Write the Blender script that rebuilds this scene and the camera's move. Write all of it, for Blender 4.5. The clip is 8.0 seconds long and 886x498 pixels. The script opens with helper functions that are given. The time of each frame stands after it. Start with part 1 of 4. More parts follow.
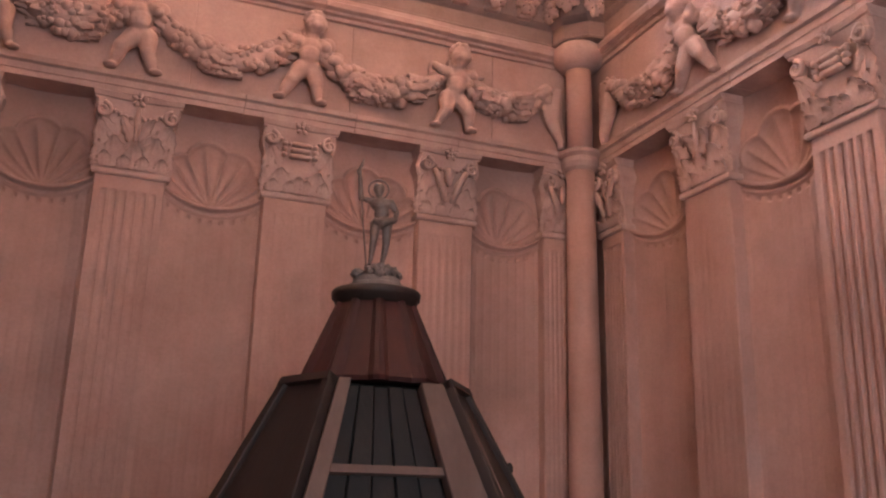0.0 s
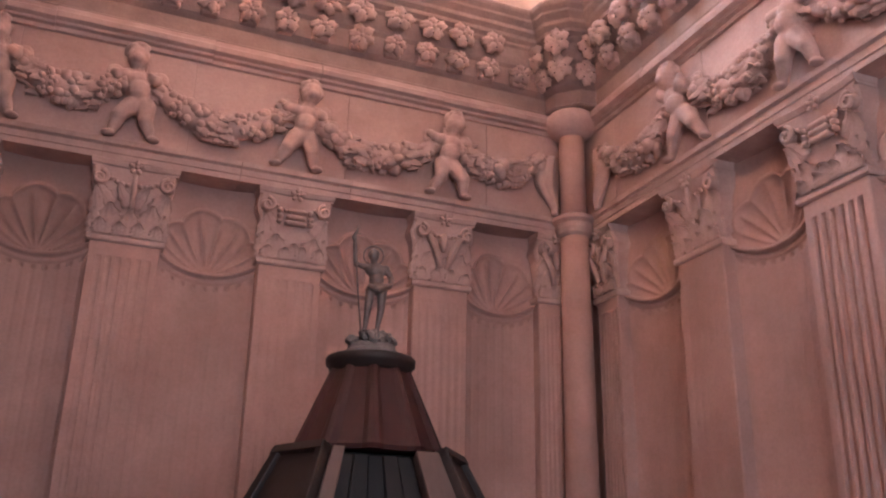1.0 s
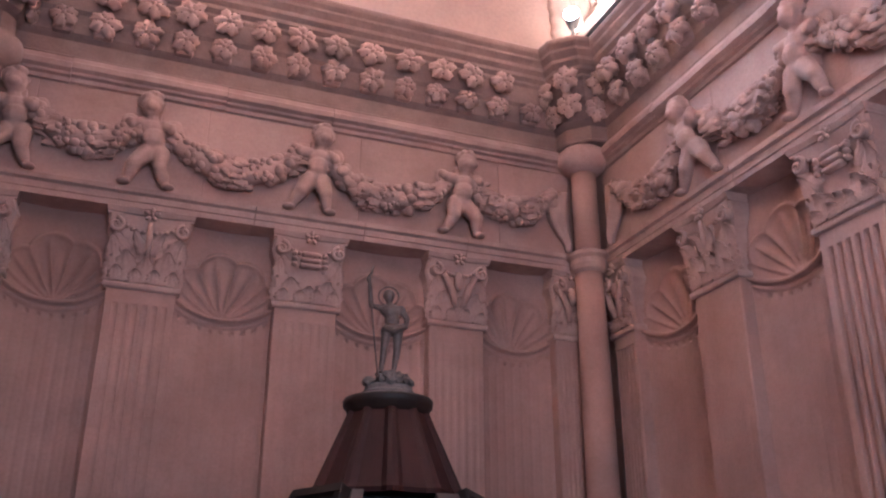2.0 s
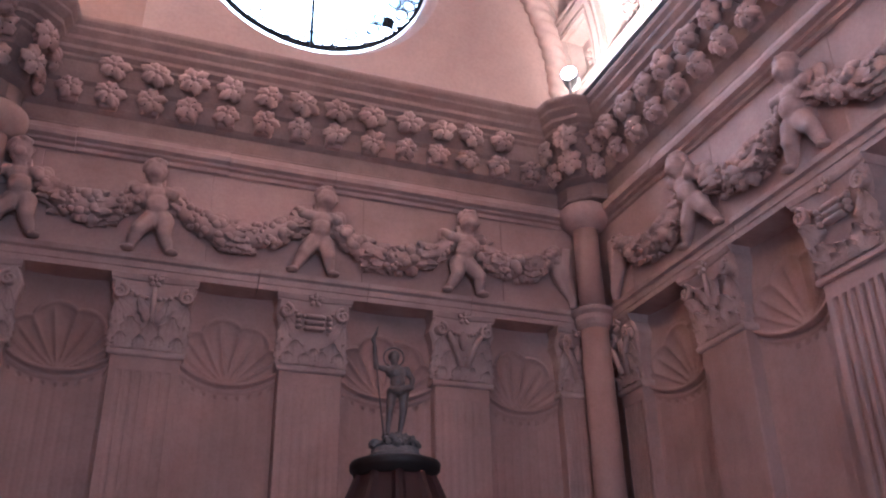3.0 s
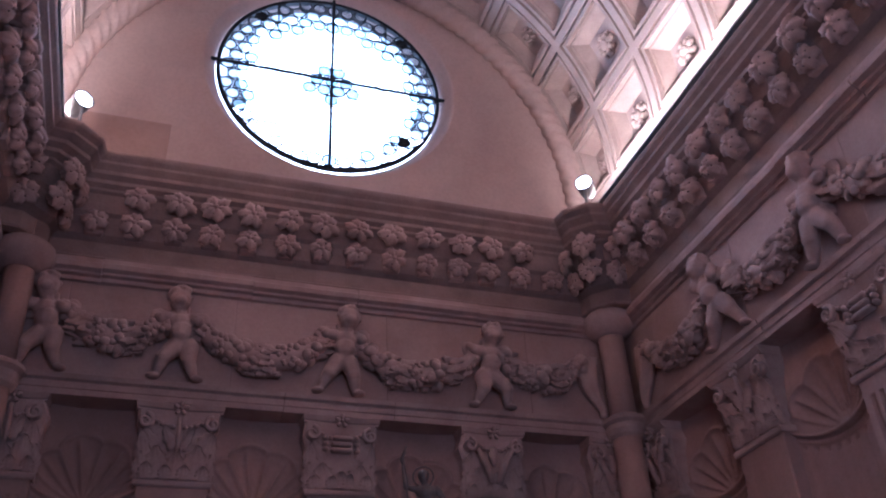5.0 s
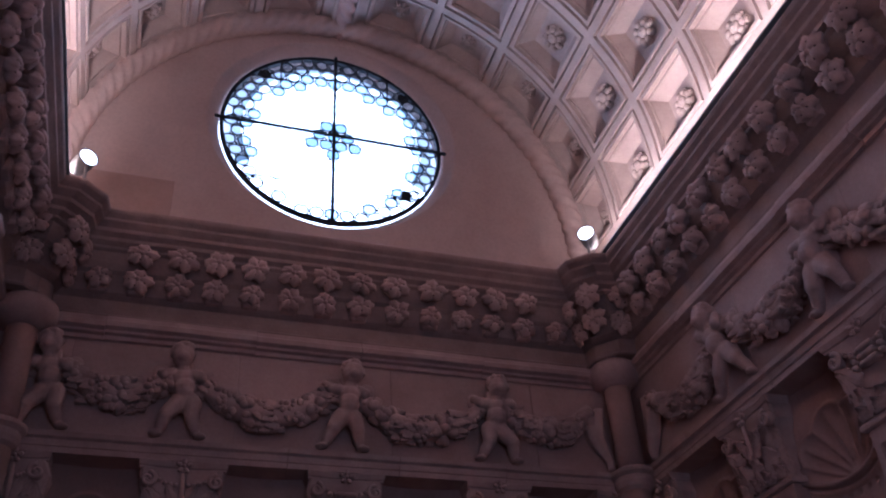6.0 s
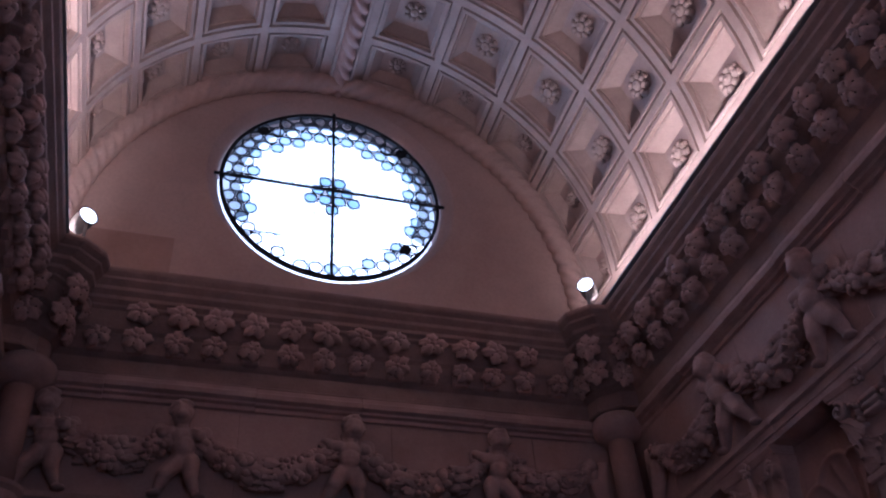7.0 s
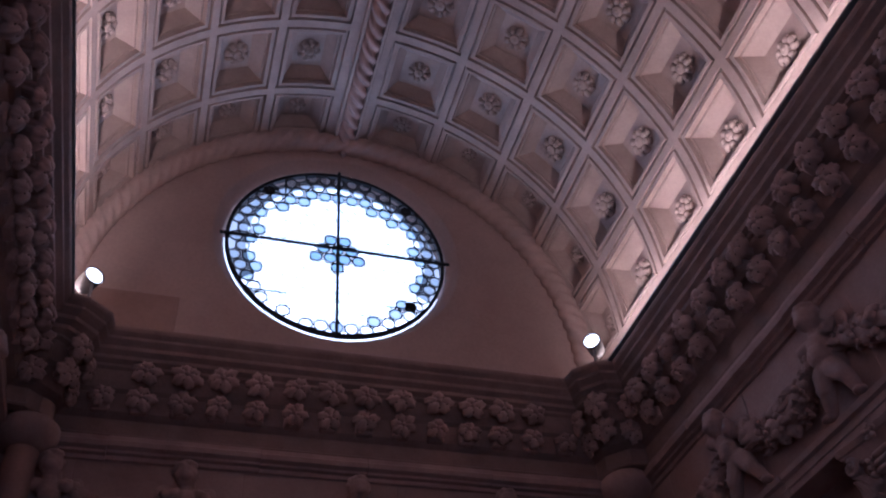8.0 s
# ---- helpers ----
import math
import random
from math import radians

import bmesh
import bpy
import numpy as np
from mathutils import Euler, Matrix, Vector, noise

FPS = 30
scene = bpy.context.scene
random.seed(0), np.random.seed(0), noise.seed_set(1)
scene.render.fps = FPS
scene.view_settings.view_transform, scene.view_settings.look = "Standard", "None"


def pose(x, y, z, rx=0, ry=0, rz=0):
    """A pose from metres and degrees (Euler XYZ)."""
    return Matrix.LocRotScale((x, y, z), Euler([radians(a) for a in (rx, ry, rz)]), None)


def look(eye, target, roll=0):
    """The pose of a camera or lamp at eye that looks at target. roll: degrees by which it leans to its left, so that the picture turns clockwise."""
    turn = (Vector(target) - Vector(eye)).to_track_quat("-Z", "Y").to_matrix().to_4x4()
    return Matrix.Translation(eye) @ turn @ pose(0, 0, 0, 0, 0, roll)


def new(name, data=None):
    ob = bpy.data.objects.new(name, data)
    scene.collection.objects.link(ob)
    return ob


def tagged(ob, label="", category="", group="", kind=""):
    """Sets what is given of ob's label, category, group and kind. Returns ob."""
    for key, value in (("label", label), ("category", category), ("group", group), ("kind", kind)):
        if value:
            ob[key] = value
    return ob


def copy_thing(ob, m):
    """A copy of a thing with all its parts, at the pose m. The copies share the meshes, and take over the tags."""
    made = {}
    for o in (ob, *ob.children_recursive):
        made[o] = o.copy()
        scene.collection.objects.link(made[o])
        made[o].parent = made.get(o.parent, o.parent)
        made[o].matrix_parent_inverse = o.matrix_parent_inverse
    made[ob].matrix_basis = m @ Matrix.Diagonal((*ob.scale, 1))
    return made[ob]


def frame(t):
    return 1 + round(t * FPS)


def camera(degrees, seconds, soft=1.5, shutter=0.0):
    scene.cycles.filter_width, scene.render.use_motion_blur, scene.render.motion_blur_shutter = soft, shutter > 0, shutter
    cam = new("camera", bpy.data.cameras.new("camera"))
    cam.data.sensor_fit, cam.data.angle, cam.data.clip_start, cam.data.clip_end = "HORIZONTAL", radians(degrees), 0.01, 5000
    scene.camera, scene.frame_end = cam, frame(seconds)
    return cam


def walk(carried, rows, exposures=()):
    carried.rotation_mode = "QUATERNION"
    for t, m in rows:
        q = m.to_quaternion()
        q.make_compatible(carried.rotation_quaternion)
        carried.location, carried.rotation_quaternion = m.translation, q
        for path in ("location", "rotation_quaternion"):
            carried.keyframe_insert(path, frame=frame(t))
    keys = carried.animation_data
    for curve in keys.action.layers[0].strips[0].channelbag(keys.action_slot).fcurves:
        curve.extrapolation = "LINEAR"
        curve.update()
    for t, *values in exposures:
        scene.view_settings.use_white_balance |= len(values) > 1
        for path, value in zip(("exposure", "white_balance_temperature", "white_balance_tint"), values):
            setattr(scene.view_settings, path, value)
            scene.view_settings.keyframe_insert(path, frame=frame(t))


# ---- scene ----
# ---------------------------------------------------------------- camera
EYE = (-0.935, -4.6, 1.6)
ROWS = [(0.0, -22.18, 15.77, -1.32), (0.5, -22.37, 18.19, -1.55), (1.0, -22.44, 19.92, -1.07), (1.5, -21.65, 21.02, -0.65),
        (3.0, -20.36, 26.12, 1.0), (3.5, -19.6, 28.19, 1.34), (4.0, -19.31, 30.16, 1.74), (4.5, -18.43, 31.84, 2.32),
        (6.0, -17.19, 36.71, 3.18), (6.5, -16.87, 38.61, 3.63), (7.0, -16.76, 40.1, 3.79), (7.5, -16.52, 41.72, 3.97),
        (8.0, -16.21, 43.73, 3.92)]
EXPOSURE = [(0.0, 0.47, 6200, 10.5), (1.0, 0.4, 5520, 10), (1.5, 0.33, 5200, 9.5), (3.0, -0.28, 4540, 6.5), (4.0, -0.78, 4360, 8),
            (4.5, -1.04, 4370, 11), (6.0, -2.18, 4500, 18.5), (7.0, -2.73, 4600, 22), (8.0, -3.05, 4650, 23)]
cam = camera(51.95, 8.0, soft=2.2)
walk(cam, [(t, pose(*EYE, 90 + p, r, y)) for t, y, p, r in ROWS], EXPOSURE)

# ---------------------------------------------------------------- light
SUN_ELEVATION, SUN_ROTATION = radians(48), radians(60)
world = bpy.data.worlds.new("sky")
scene.world = world
world.use_nodes = True
wn = world.node_tree
sky = wn.nodes.new("ShaderNodeTexSky")
sky.sky_type, sky.sun_disc = "NISHITA", False
sky.sun_elevation, sky.sun_rotation = SUN_ELEVATION, SUN_ROTATION
wn.links.new(sky.outputs[0], wn.nodes["Background"].inputs[0])
wn.nodes["Background"].inputs[1].default_value = 0.15


def lamp(name, kind, m, energy, colour, **settings):
    data = bpy.data.lights.new(name, kind)
    data.energy, data.color = energy, colour
    for key, value in settings.items():
        setattr(data, key, value)
    ob = new(name, data)
    ob.matrix_world = m
    return ob


HALF = 1.8825          # half the chapel's width between the pilaster faces
BACK = -6.0            # the wall behind the visitor
LEDGE = 5.0            # top of the cornice
SPRING, RADIUS, AXIS = 5.491, 1.883, 0.014
HALF_SPAN, RISE = 1.842, 2.005     # the vault's section is a slightly tall ellipse
WARM, DAY = (1.0, 0.70, 0.49), (0.98, 0.96, 0.96)

sun = lamp("sun", "SUN", look((3, 8, 9), (0, 0, 0)), 0.6, (1, 0.95, 0.88), angle=radians(10))
# daylight in the entrance behind the visitor
lamp("entrance_daylight", "AREA", look((-0.4, BACK - 0.05, 2.55), (1.2, 0, 3.5)), 45, DAY, shape="RECTANGLE", size=2.0, size_y=1.6)


# ---------------------------------------------------------------- materials
def node_material(name, dark, light, rough=0.8, metal=0.0, scale=2.0, grain=60.0, bump=0.3, stain=0.35, stretch=(1, 1, 1), stain_colour=None, island=0.0, streak=0.0):
    m = bpy.data.materials.new(name)
    m.use_nodes = True
    n, l = m.node_tree.nodes, m.node_tree.links
    p = n["Principled BSDF"]
    geo = n.new("ShaderNodeNewGeometry")
    mp = n.new("ShaderNodeMapping")
    mp.inputs["Scale"].default_value = stretch
    l.new(geo.outputs["Position"], mp.inputs[0])
    a, b, c = n.new("ShaderNodeTexNoise"), n.new("ShaderNodeTexNoise"), n.new("ShaderNodeTexNoise")
    for t, s, d in ((a, scale, 6), (b, grain, 4), (c, scale * 0.37, 3)):
        t.inputs["Scale"].default_value, t.inputs["Detail"].default_value = s, d
        l.new(mp.outputs[0], t.inputs["Vector"])
    a.inputs["Roughness"].default_value = 0.65
    ramp = n.new("ShaderNodeValToRGB")
    ramp.color_ramp.elements[0].color, ramp.color_ramp.elements[1].color = (*dark, 1), (*light, 1)
    ramp.color_ramp.elements[0].position, ramp.color_ramp.elements[1].position = 0.3, 0.68
    l.new(a.outputs["Fac"], ramp.inputs[0])
    mix = n.new("ShaderNodeMix")
    mix.data_type, mix.blend_type = "RGBA", "MULTIPLY"
    r2 = n.new("ShaderNodeValToRGB")
    r2.color_ramp.elements[0].color, r2.color_ramp.elements[1].color = (0.72, 0.7, 0.69, 1), (1, 1, 1, 1)
    r2.color_ramp.elements[0].position, r2.color_ramp.elements[1].position = 0.32, 0.6
    l.new(b.outputs["Fac"], r2.inputs[0])
    mix.inputs[0].default_value = 0.28
    l.new(ramp.outputs[0], mix.inputs[6])
    l.new(r2.outputs[0], mix.inputs[7])
    mix2 = n.new("ShaderNodeMix")
    mix2.data_type, mix2.blend_type = "RGBA", "MIX"
    r3 = n.new("ShaderNodeMapRange")
    r3.inputs[1].default_value, r3.inputs[2].default_value, r3.inputs[4].default_value = 0.5, 0.72, stain
    l.new(c.outputs["Fac"], r3.inputs[0])
    l.new(r3.outputs[0], mix2.inputs[0])
    l.new(mix.outputs[2], mix2.inputs[6])
    sc = stain_colour or tuple(v * 0.6 for v in dark)
    mix2.inputs[7].default_value = (*sc, 1)
    out = mix2.outputs[2]
    if streak:
        mp2 = n.new("ShaderNodeMapping")
        mp2.inputs["Scale"].default_value = (14, 14, 0.7)
        l.new(geo.outputs["Position"], mp2.inputs[0])
        d = n.new("ShaderNodeTexNoise")
        d.inputs["Scale"].default_value, d.inputs["Detail"].default_value = 1.0, 5
        l.new(mp2.outputs[0], d.inputs["Vector"])
        r4 = n.new("ShaderNodeMapRange")
        r4.inputs[1].default_value, r4.inputs[2].default_value, r4.inputs[3].default_value, r4.inputs[4].default_value = 0.35, 0.65, 1 - streak, 1
        l.new(d.outputs["Fac"], r4.inputs[0])
        mx = n.new("ShaderNodeMix")
        mx.data_type, mx.blend_type = "RGBA", "MULTIPLY"
        mx.inputs[0].default_value = 1
        l.new(out, mx.inputs[6])
        l.new(r4.outputs[0], mx.inputs[7])
        out = mx.outputs[2]
    if island:
        info = n.new("ShaderNodeObjectInfo")
        hs = n.new("ShaderNodeHueSaturation")
        mr = n.new("ShaderNodeMapRange")
        mr.inputs[3].default_value, mr.inputs[4].default_value = 1 - island, 1 + island
        l.new(info.outputs["Random"], mr.inputs[0])
        l.new(mr.outputs[0], hs.inputs["Value"])
        l.new(out, hs.inputs["Color"])
        out = hs.outputs[0]
    l.new(out, p.inputs["Base Color"])
    p.inputs["Metallic"].default_value = metal
    mr = n.new("ShaderNodeMapRange")
    mr.inputs[3].default_value, mr.inputs[4].default_value = max(rough - 0.12, 0.05), min(rough + 0.12, 1)
    l.new(a.outputs["Fac"], mr.inputs[0])
    l.new(mr.outputs[0], p.inputs["Roughness"])
    add = n.new("ShaderNodeMath")
    add.operation = "MULTIPLY_ADD"
    add.inputs[1].default_value = 0.35
    l.new(b.outputs["Fac"], add.inputs[0])
    l.new(a.outputs["Fac"], add.inputs[2])
    bp = n.new("ShaderNodeBump")
    bp.inputs["Strength"].default_value, bp.inputs["Distance"].default_value = bump, 0.012
    l.new(add.outputs[0], bp.inputs["Height"])
    l.new(bp.outputs[0], p.inputs["Normal"])
    return m


STONE = node_material("pink_limestone", (0.38, 0.228, 0.195), (0.54, 0.35, 0.31), 0.78, scale=1.5, bump=0.16, stain=0.5, stain_colour=(0.3, 0.18, 0.14), streak=0.05)
SLAB = node_material("frieze_limestone", (0.39, 0.25, 0.215), (0.55, 0.385, 0.345), 0.8, scale=1.8, bump=0.15, stain=0.4, stain_colour=(0.34, 0.2, 0.165), island=0.07)
CARVED = node_material("carved_limestone", (0.42, 0.268, 0.232), (0.60, 0.42, 0.375), 0.75, scale=5.0, grain=90, bump=0.18, stain=0.3, stain_colour=(0.27, 0.17, 0.14), island=0.06)
# weathered stone, its colour darkened further for the shade under the cornice mouldings
SHADED_CORNICE = node_material("shaded_weathered_cornice_stone", (0.25, 0.16, 0.14), (0.40, 0.275, 0.24), 0.8, scale=4.0, bump=0.4, stain=0.4)
VAULT = node_material("vault_limestone", (0.37, 0.28, 0.245), (0.52, 0.41, 0.36), 0.72, scale=3.0, bump=0.3, stain=0.3, stain_colour=(0.33, 0.22, 0.18))
PLASTER = node_material("lunette_plaster", (0.50, 0.355, 0.305), (0.62, 0.465, 0.405), 0.85, scale=1.6, grain=40, bump=0.2, stain=0.35, stain_colour=(0.44, 0.29, 0.235))
PATCH = node_material("older_plaster_patch", (0.44, 0.29, 0.235), (0.56, 0.39, 0.33), 0.85, scale=2.2, grain=40, bump=0.25, stain=0.4)
FLOORING = node_material("worn_floor_stone", (0.12, 0.09, 0.08), (0.22, 0.17, 0.145), 0.55, scale=3, bump=0.2)
IRON = node_material("wrought_iron", (0.012, 0.012, 0.014), (0.035, 0.033, 0.034), 0.55, 0.7, scale=12, bump=0.2, stain=0.2)
LEAD = node_material("lead_came", (0.02, 0.022, 0.026), (0.05, 0.053, 0.06), 0.5, 0.6, scale=14, bump=0.1, stain=0.1)
BRONZE = node_material("weathered_bronze", (0.10, 0.07, 0.062), (0.23, 0.17, 0.152), 0.55, 0.2, scale=25, bump=0.3, stain=0.4, stain_colour=(0.10, 0.10, 0.09))
REDWOOD = node_material("red_stained_wood", (0.034, 0.0045, 0.004), (0.066, 0.0105, 0.009), 0.65, scale=6, grain=70, bump=0.25, stretch=(1, 1, 0.12), stain=0.3, streak=0.35)
DARKWOOD = node_material("dark_stained_wood", (0.014, 0.008, 0.007), (0.032, 0.017, 0.013), 0.6, scale=6, grain=60, bump=0.2, stretch=(1, 1, 0.15), stain=0.3)
SLATWOOD = node_material("blackened_boards", (0.003, 0.0032, 0.004), (0.009, 0.0095, 0.011), 0.75, scale=8, grain=60, bump=0.4, stretch=(1, 1, 0.08), stain=0.3, streak=0.4)
RIBWOOD = node_material("bare_wooden_rib", (0.085, 0.052, 0.044), (0.15, 0.097, 0.083), 0.6, scale=6, grain=80, bump=0.3, stretch=(1, 1, 0.1), stain=0.3)
ROCK = node_material("grey_rock", (0.12, 0.095, 0.088), (0.27, 0.22, 0.2), 0.85, scale=18, bump=0.6, stain=0.3)
# near-black colour that stands in for the shade inside drilled holes
HOLE_SHADE = node_material("painted_drill_hole_shade", (0.03, 0.02, 0.018), (0.06, 0.04, 0.035), 0.9, scale=20, bump=0.1, stain=0.1)
WHITEMETAL = node_material("grey_enamelled_metal", (0.20, 0.19, 0.18), (0.28, 0.27, 0.26), 0.4, 0.0, scale=8, bump=0.05, stain=0.1)


def glow(name, colour, strength):
    m = bpy.data.materials.new(name)
    m.use_nodes = True
    p = m.node_tree.nodes["Principled BSDF"]
    p.inputs["Base Color"].default_value = (0.8, 0.8, 0.8, 1)
    p.inputs["Emission Color"].default_value = (*colour, 1)
    p.inputs["Emission Strength"].default_value = strength
    return m


LAMP_FACE = glow("lamp_lens", (1, 0.92, 0.85), 40)
UPLIGHT_FACE = glow("uplight_diffuser", (1, 0.75, 0.55), 6)


SKYGLOW = glow("bright_overcast_sky", (0.88, 0.94, 1.0), 33)


def glass_material(name, tint):
    """Thin leaded glass: clear or tinted, with a weak gloss."""
    m = bpy.data.materials.new(name)
    m.use_nodes = True
    n, l = m.node_tree.nodes, m.node_tree.links
    n.remove(n["Principled BSDF"])
    clear, gloss, mix = n.new("ShaderNodeBsdfTransparent"), n.new("ShaderNodeBsdfGlossy"), n.new("ShaderNodeMixShader")
    clear.inputs["Color"].default_value = (*tint, 1)
    gloss.inputs["Roughness"].default_value = 0.15
    mix.inputs[0].default_value = 0.06
    t, b = n.new("ShaderNodeTexNoise"), n.new("ShaderNodeBump")
    t.inputs["Scale"].default_value = 30
    b.inputs["Strength"].default_value, b.inputs["Distance"].default_value = 0.2, 0.01
    l.new(t.outputs["Fac"], b.inputs["Height"])
    l.new(b.outputs[0], gloss.inputs["Normal"])
    l.new(clear.outputs[0], mix.inputs[1])
    l.new(gloss.outputs[0], mix.inputs[2])
    l.new(mix.outputs[0], n["Material Output"].inputs["Surface"])
    return m


GLASS = glass_material("old_clear_glass", (0.9, 0.95, 0.96))
# the next three tints paint in the shade of the outer reveal
RIM_SHADED = glass_material("rim_shaded_roundel_glass", (0.66, 0.70, 0.73))
HALF_SHADED = glass_material("half_shaded_roundel_glass", (0.21, 0.25, 0.28))
DIM = glass_material("rim_shaded_infill_glass", (0.19, 0.2, 0.21))
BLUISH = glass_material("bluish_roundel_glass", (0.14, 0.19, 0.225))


# ---------------------------------------------------------------- mesh helpers
def mesh_from(name, verts, faces, material, smooth=False):
    me = bpy.data.meshes.new(name)
    me.from_pydata([tuple(v) for v in verts], [], faces)
    me.materials.append(material)
    if smooth:
        me.polygons.foreach_set("use_smooth", [True] * len(me.polygons))
    me.update()
    return me


class Soup:
    """Collects vertices and faces of one mesh."""

    def __init__(self):
        self.v, self.f = [], []

    def add(self, verts, faces, m=None):
        o = len(self.v)
        self.v += [tuple(m @ Vector(p)) if m else tuple(p) for p in verts]
        self.f += [tuple(i + o for i in f) for f in faces]
        return self

    def grid(self, rows, closed=False, caps=False, m=None):
        """Rows of equally many points, joined by quads."""
        k, vs = len(rows[0]), [p for r in rows for p in r]
        fs = []
        for i in range(len(rows) - 1):
            for j in range(k if closed else k - 1):
                a, b = i * k + j, i * k + (j + 1) % k
                fs.append((a, b, b + k, a + k))
        if caps:
            fs.append(tuple(reversed(range(k))))
            fs.append(tuple((len(rows) - 1) * k + j for j in range(k)))
        return self.add(vs, fs, m)

    def box(self, x0, x1, y0, y1, z0, z1, bevel=0.0, m=None):
        b = min(bevel, (x1 - x0) / 3, (y1 - y0) / 3, (z1 - z0) / 3)
        if b <= 0:
            vs = [(x, y, z) for z in (z0, z1) for x, y in ((x0, y0), (x1, y0), (x1, y1), (x0, y1))]
            return self.add(vs, [(3, 2, 1, 0), (4, 5, 6, 7), (0, 1, 5, 4), (1, 2, 6, 5), (2, 3, 7, 6), (3, 0, 4, 7)], m)
        rows = []
        for z, i in ((z0, b), (z0 + b, 0), (z1 - b, 0), (z1, b)):
            rows.append([(x0 + i, y0 + b, z), (x0 + b, y0 + i, z), (x1 - b, y0 + i, z), (x1 - i, y0 + b, z),
                         (x1 - i, y1 - b, z), (x1 - b, y1 - i, z), (x0 + b, y1 - i, z), (x0 + i, y1 - b, z)])
        return self.grid(rows, closed=True, caps=True, m=m)

    def lathe(self, profile, sides=24, m=None, caps=True, ripple=None):
        rows = []
        for r, z in profile:
            rows.append([(r * (1 + (ripple(2 * math.pi * i / sides) if ripple else 0)) * math.cos(2 * math.pi * i / sides),
                          r * (1 + (ripple(2 * math.pi * i / sides) if ripple else 0)) * math.sin(2 * math.pi * i / sides), z) for i in range(sides)])
        return self.grid(rows, closed=True, caps=caps, m=m)

    def ball(self, c, r, m=None, seg=10, rings=6, axes=None):
        """An ellipsoid; r is one radius or three."""
        r = (r, r, r) if isinstance(r, (int, float)) else r
        rows = []
        for i in range(rings + 1):
            a = math.pi * (0.02 + 0.96 * i / rings) - math.pi / 2
            rows.append([Vector((r[0] * math.cos(a) * math.cos(2 * math.pi * j / seg), r[1] * math.cos(a) * math.sin(2 * math.pi * j / seg), r[2] * math.sin(a))) for j in range(seg)])
        if axes is not None:
            rows = [[axes @ p for p in row] for row in rows]
        rows = [[p + Vector(c) for p in row] for row in rows]
        return self.grid(rows, closed=True, caps=True, m=m)

    def tube(self, pts, radii, sides=10, m=None, closed=False):
        """A round bar along points; radii one number or one for each point."""
        pts = [Vector(p) for p in pts]
        n = len(pts)
        if isinstance(radii, (int, float)):
            radii = [radii] * n
        rows, up = [], None
        for i, p in enumerate(pts):
            d = (pts[(i + 1) % n if closed else min(i + 1, n - 1)] - pts[i - 1 if (i or closed) else 0]).normalized()
            if up is None:
                up = d.orthogonal().normalized()
            up = (up - d * up.dot(d)).normalized()
            side = d.cross(up)
            rows.append([p + radii[i] * (math.cos(2 * math.pi * j / sides) * up + math.sin(2 * math.pi * j / sides) * side) for j in range(sides)])
        if closed:
            rows.append(rows[0])
        return self.grid(rows, closed=True, caps=not closed, m=m)

    def mesh(self, name, material, smooth=False):
        return mesh_from(name, self.v, self.f, material, smooth)


def part(name, soup, material, parent=None, label="", smooth=False, m=None):
    """One mesh object, under a thing or part if given; smooth shades rounded forms."""
    me = soup if isinstance(soup, bpy.types.Mesh) else soup.mesh(name, material, smooth)
    ob = new(name, me)
    if parent is not None:
        ob.parent = parent
    if m is not None:
        ob.matrix_basis = m
    if label:
        tagged(ob, label=label)
    return ob


def empty(name, m, label, category, group=""):
    ob = new(name)
    ob.matrix_world = m
    ob.empty_display_size = 0.1
    return tagged(ob, label=label, category=category, group=group)


def structure(name, soup, material, label, category, smooth=False):
    return tagged(part(name, soup, material, smooth=smooth), label=label, category=category, kind="structure")


# each wall has its own axes: u to the visitor's right, d into the wall, z up
WALLS = {"north": pose(0, 0, 0), "east": pose(HALF, 0, 0, 0, 0, -90), "west": pose(-HALF, 0, 0, 0, 0, 90), "south": pose(0, BACK, 0, 0, 0, 180)}

# ---------------------------------------------------------------- floor, walls, lunettes, vault
NICHE_PLANE, LIP, BAY_TOP, SEAT = 0.07, 3.095, 3.585, 0.55

s = Soup().box(-HALF - 0.6, HALF + 0.6, BACK - 0.6, 0.6, -0.25, 0.0)
structure("floor", s, FLOORING, "worn pale stone paving of the chapel", "floor")


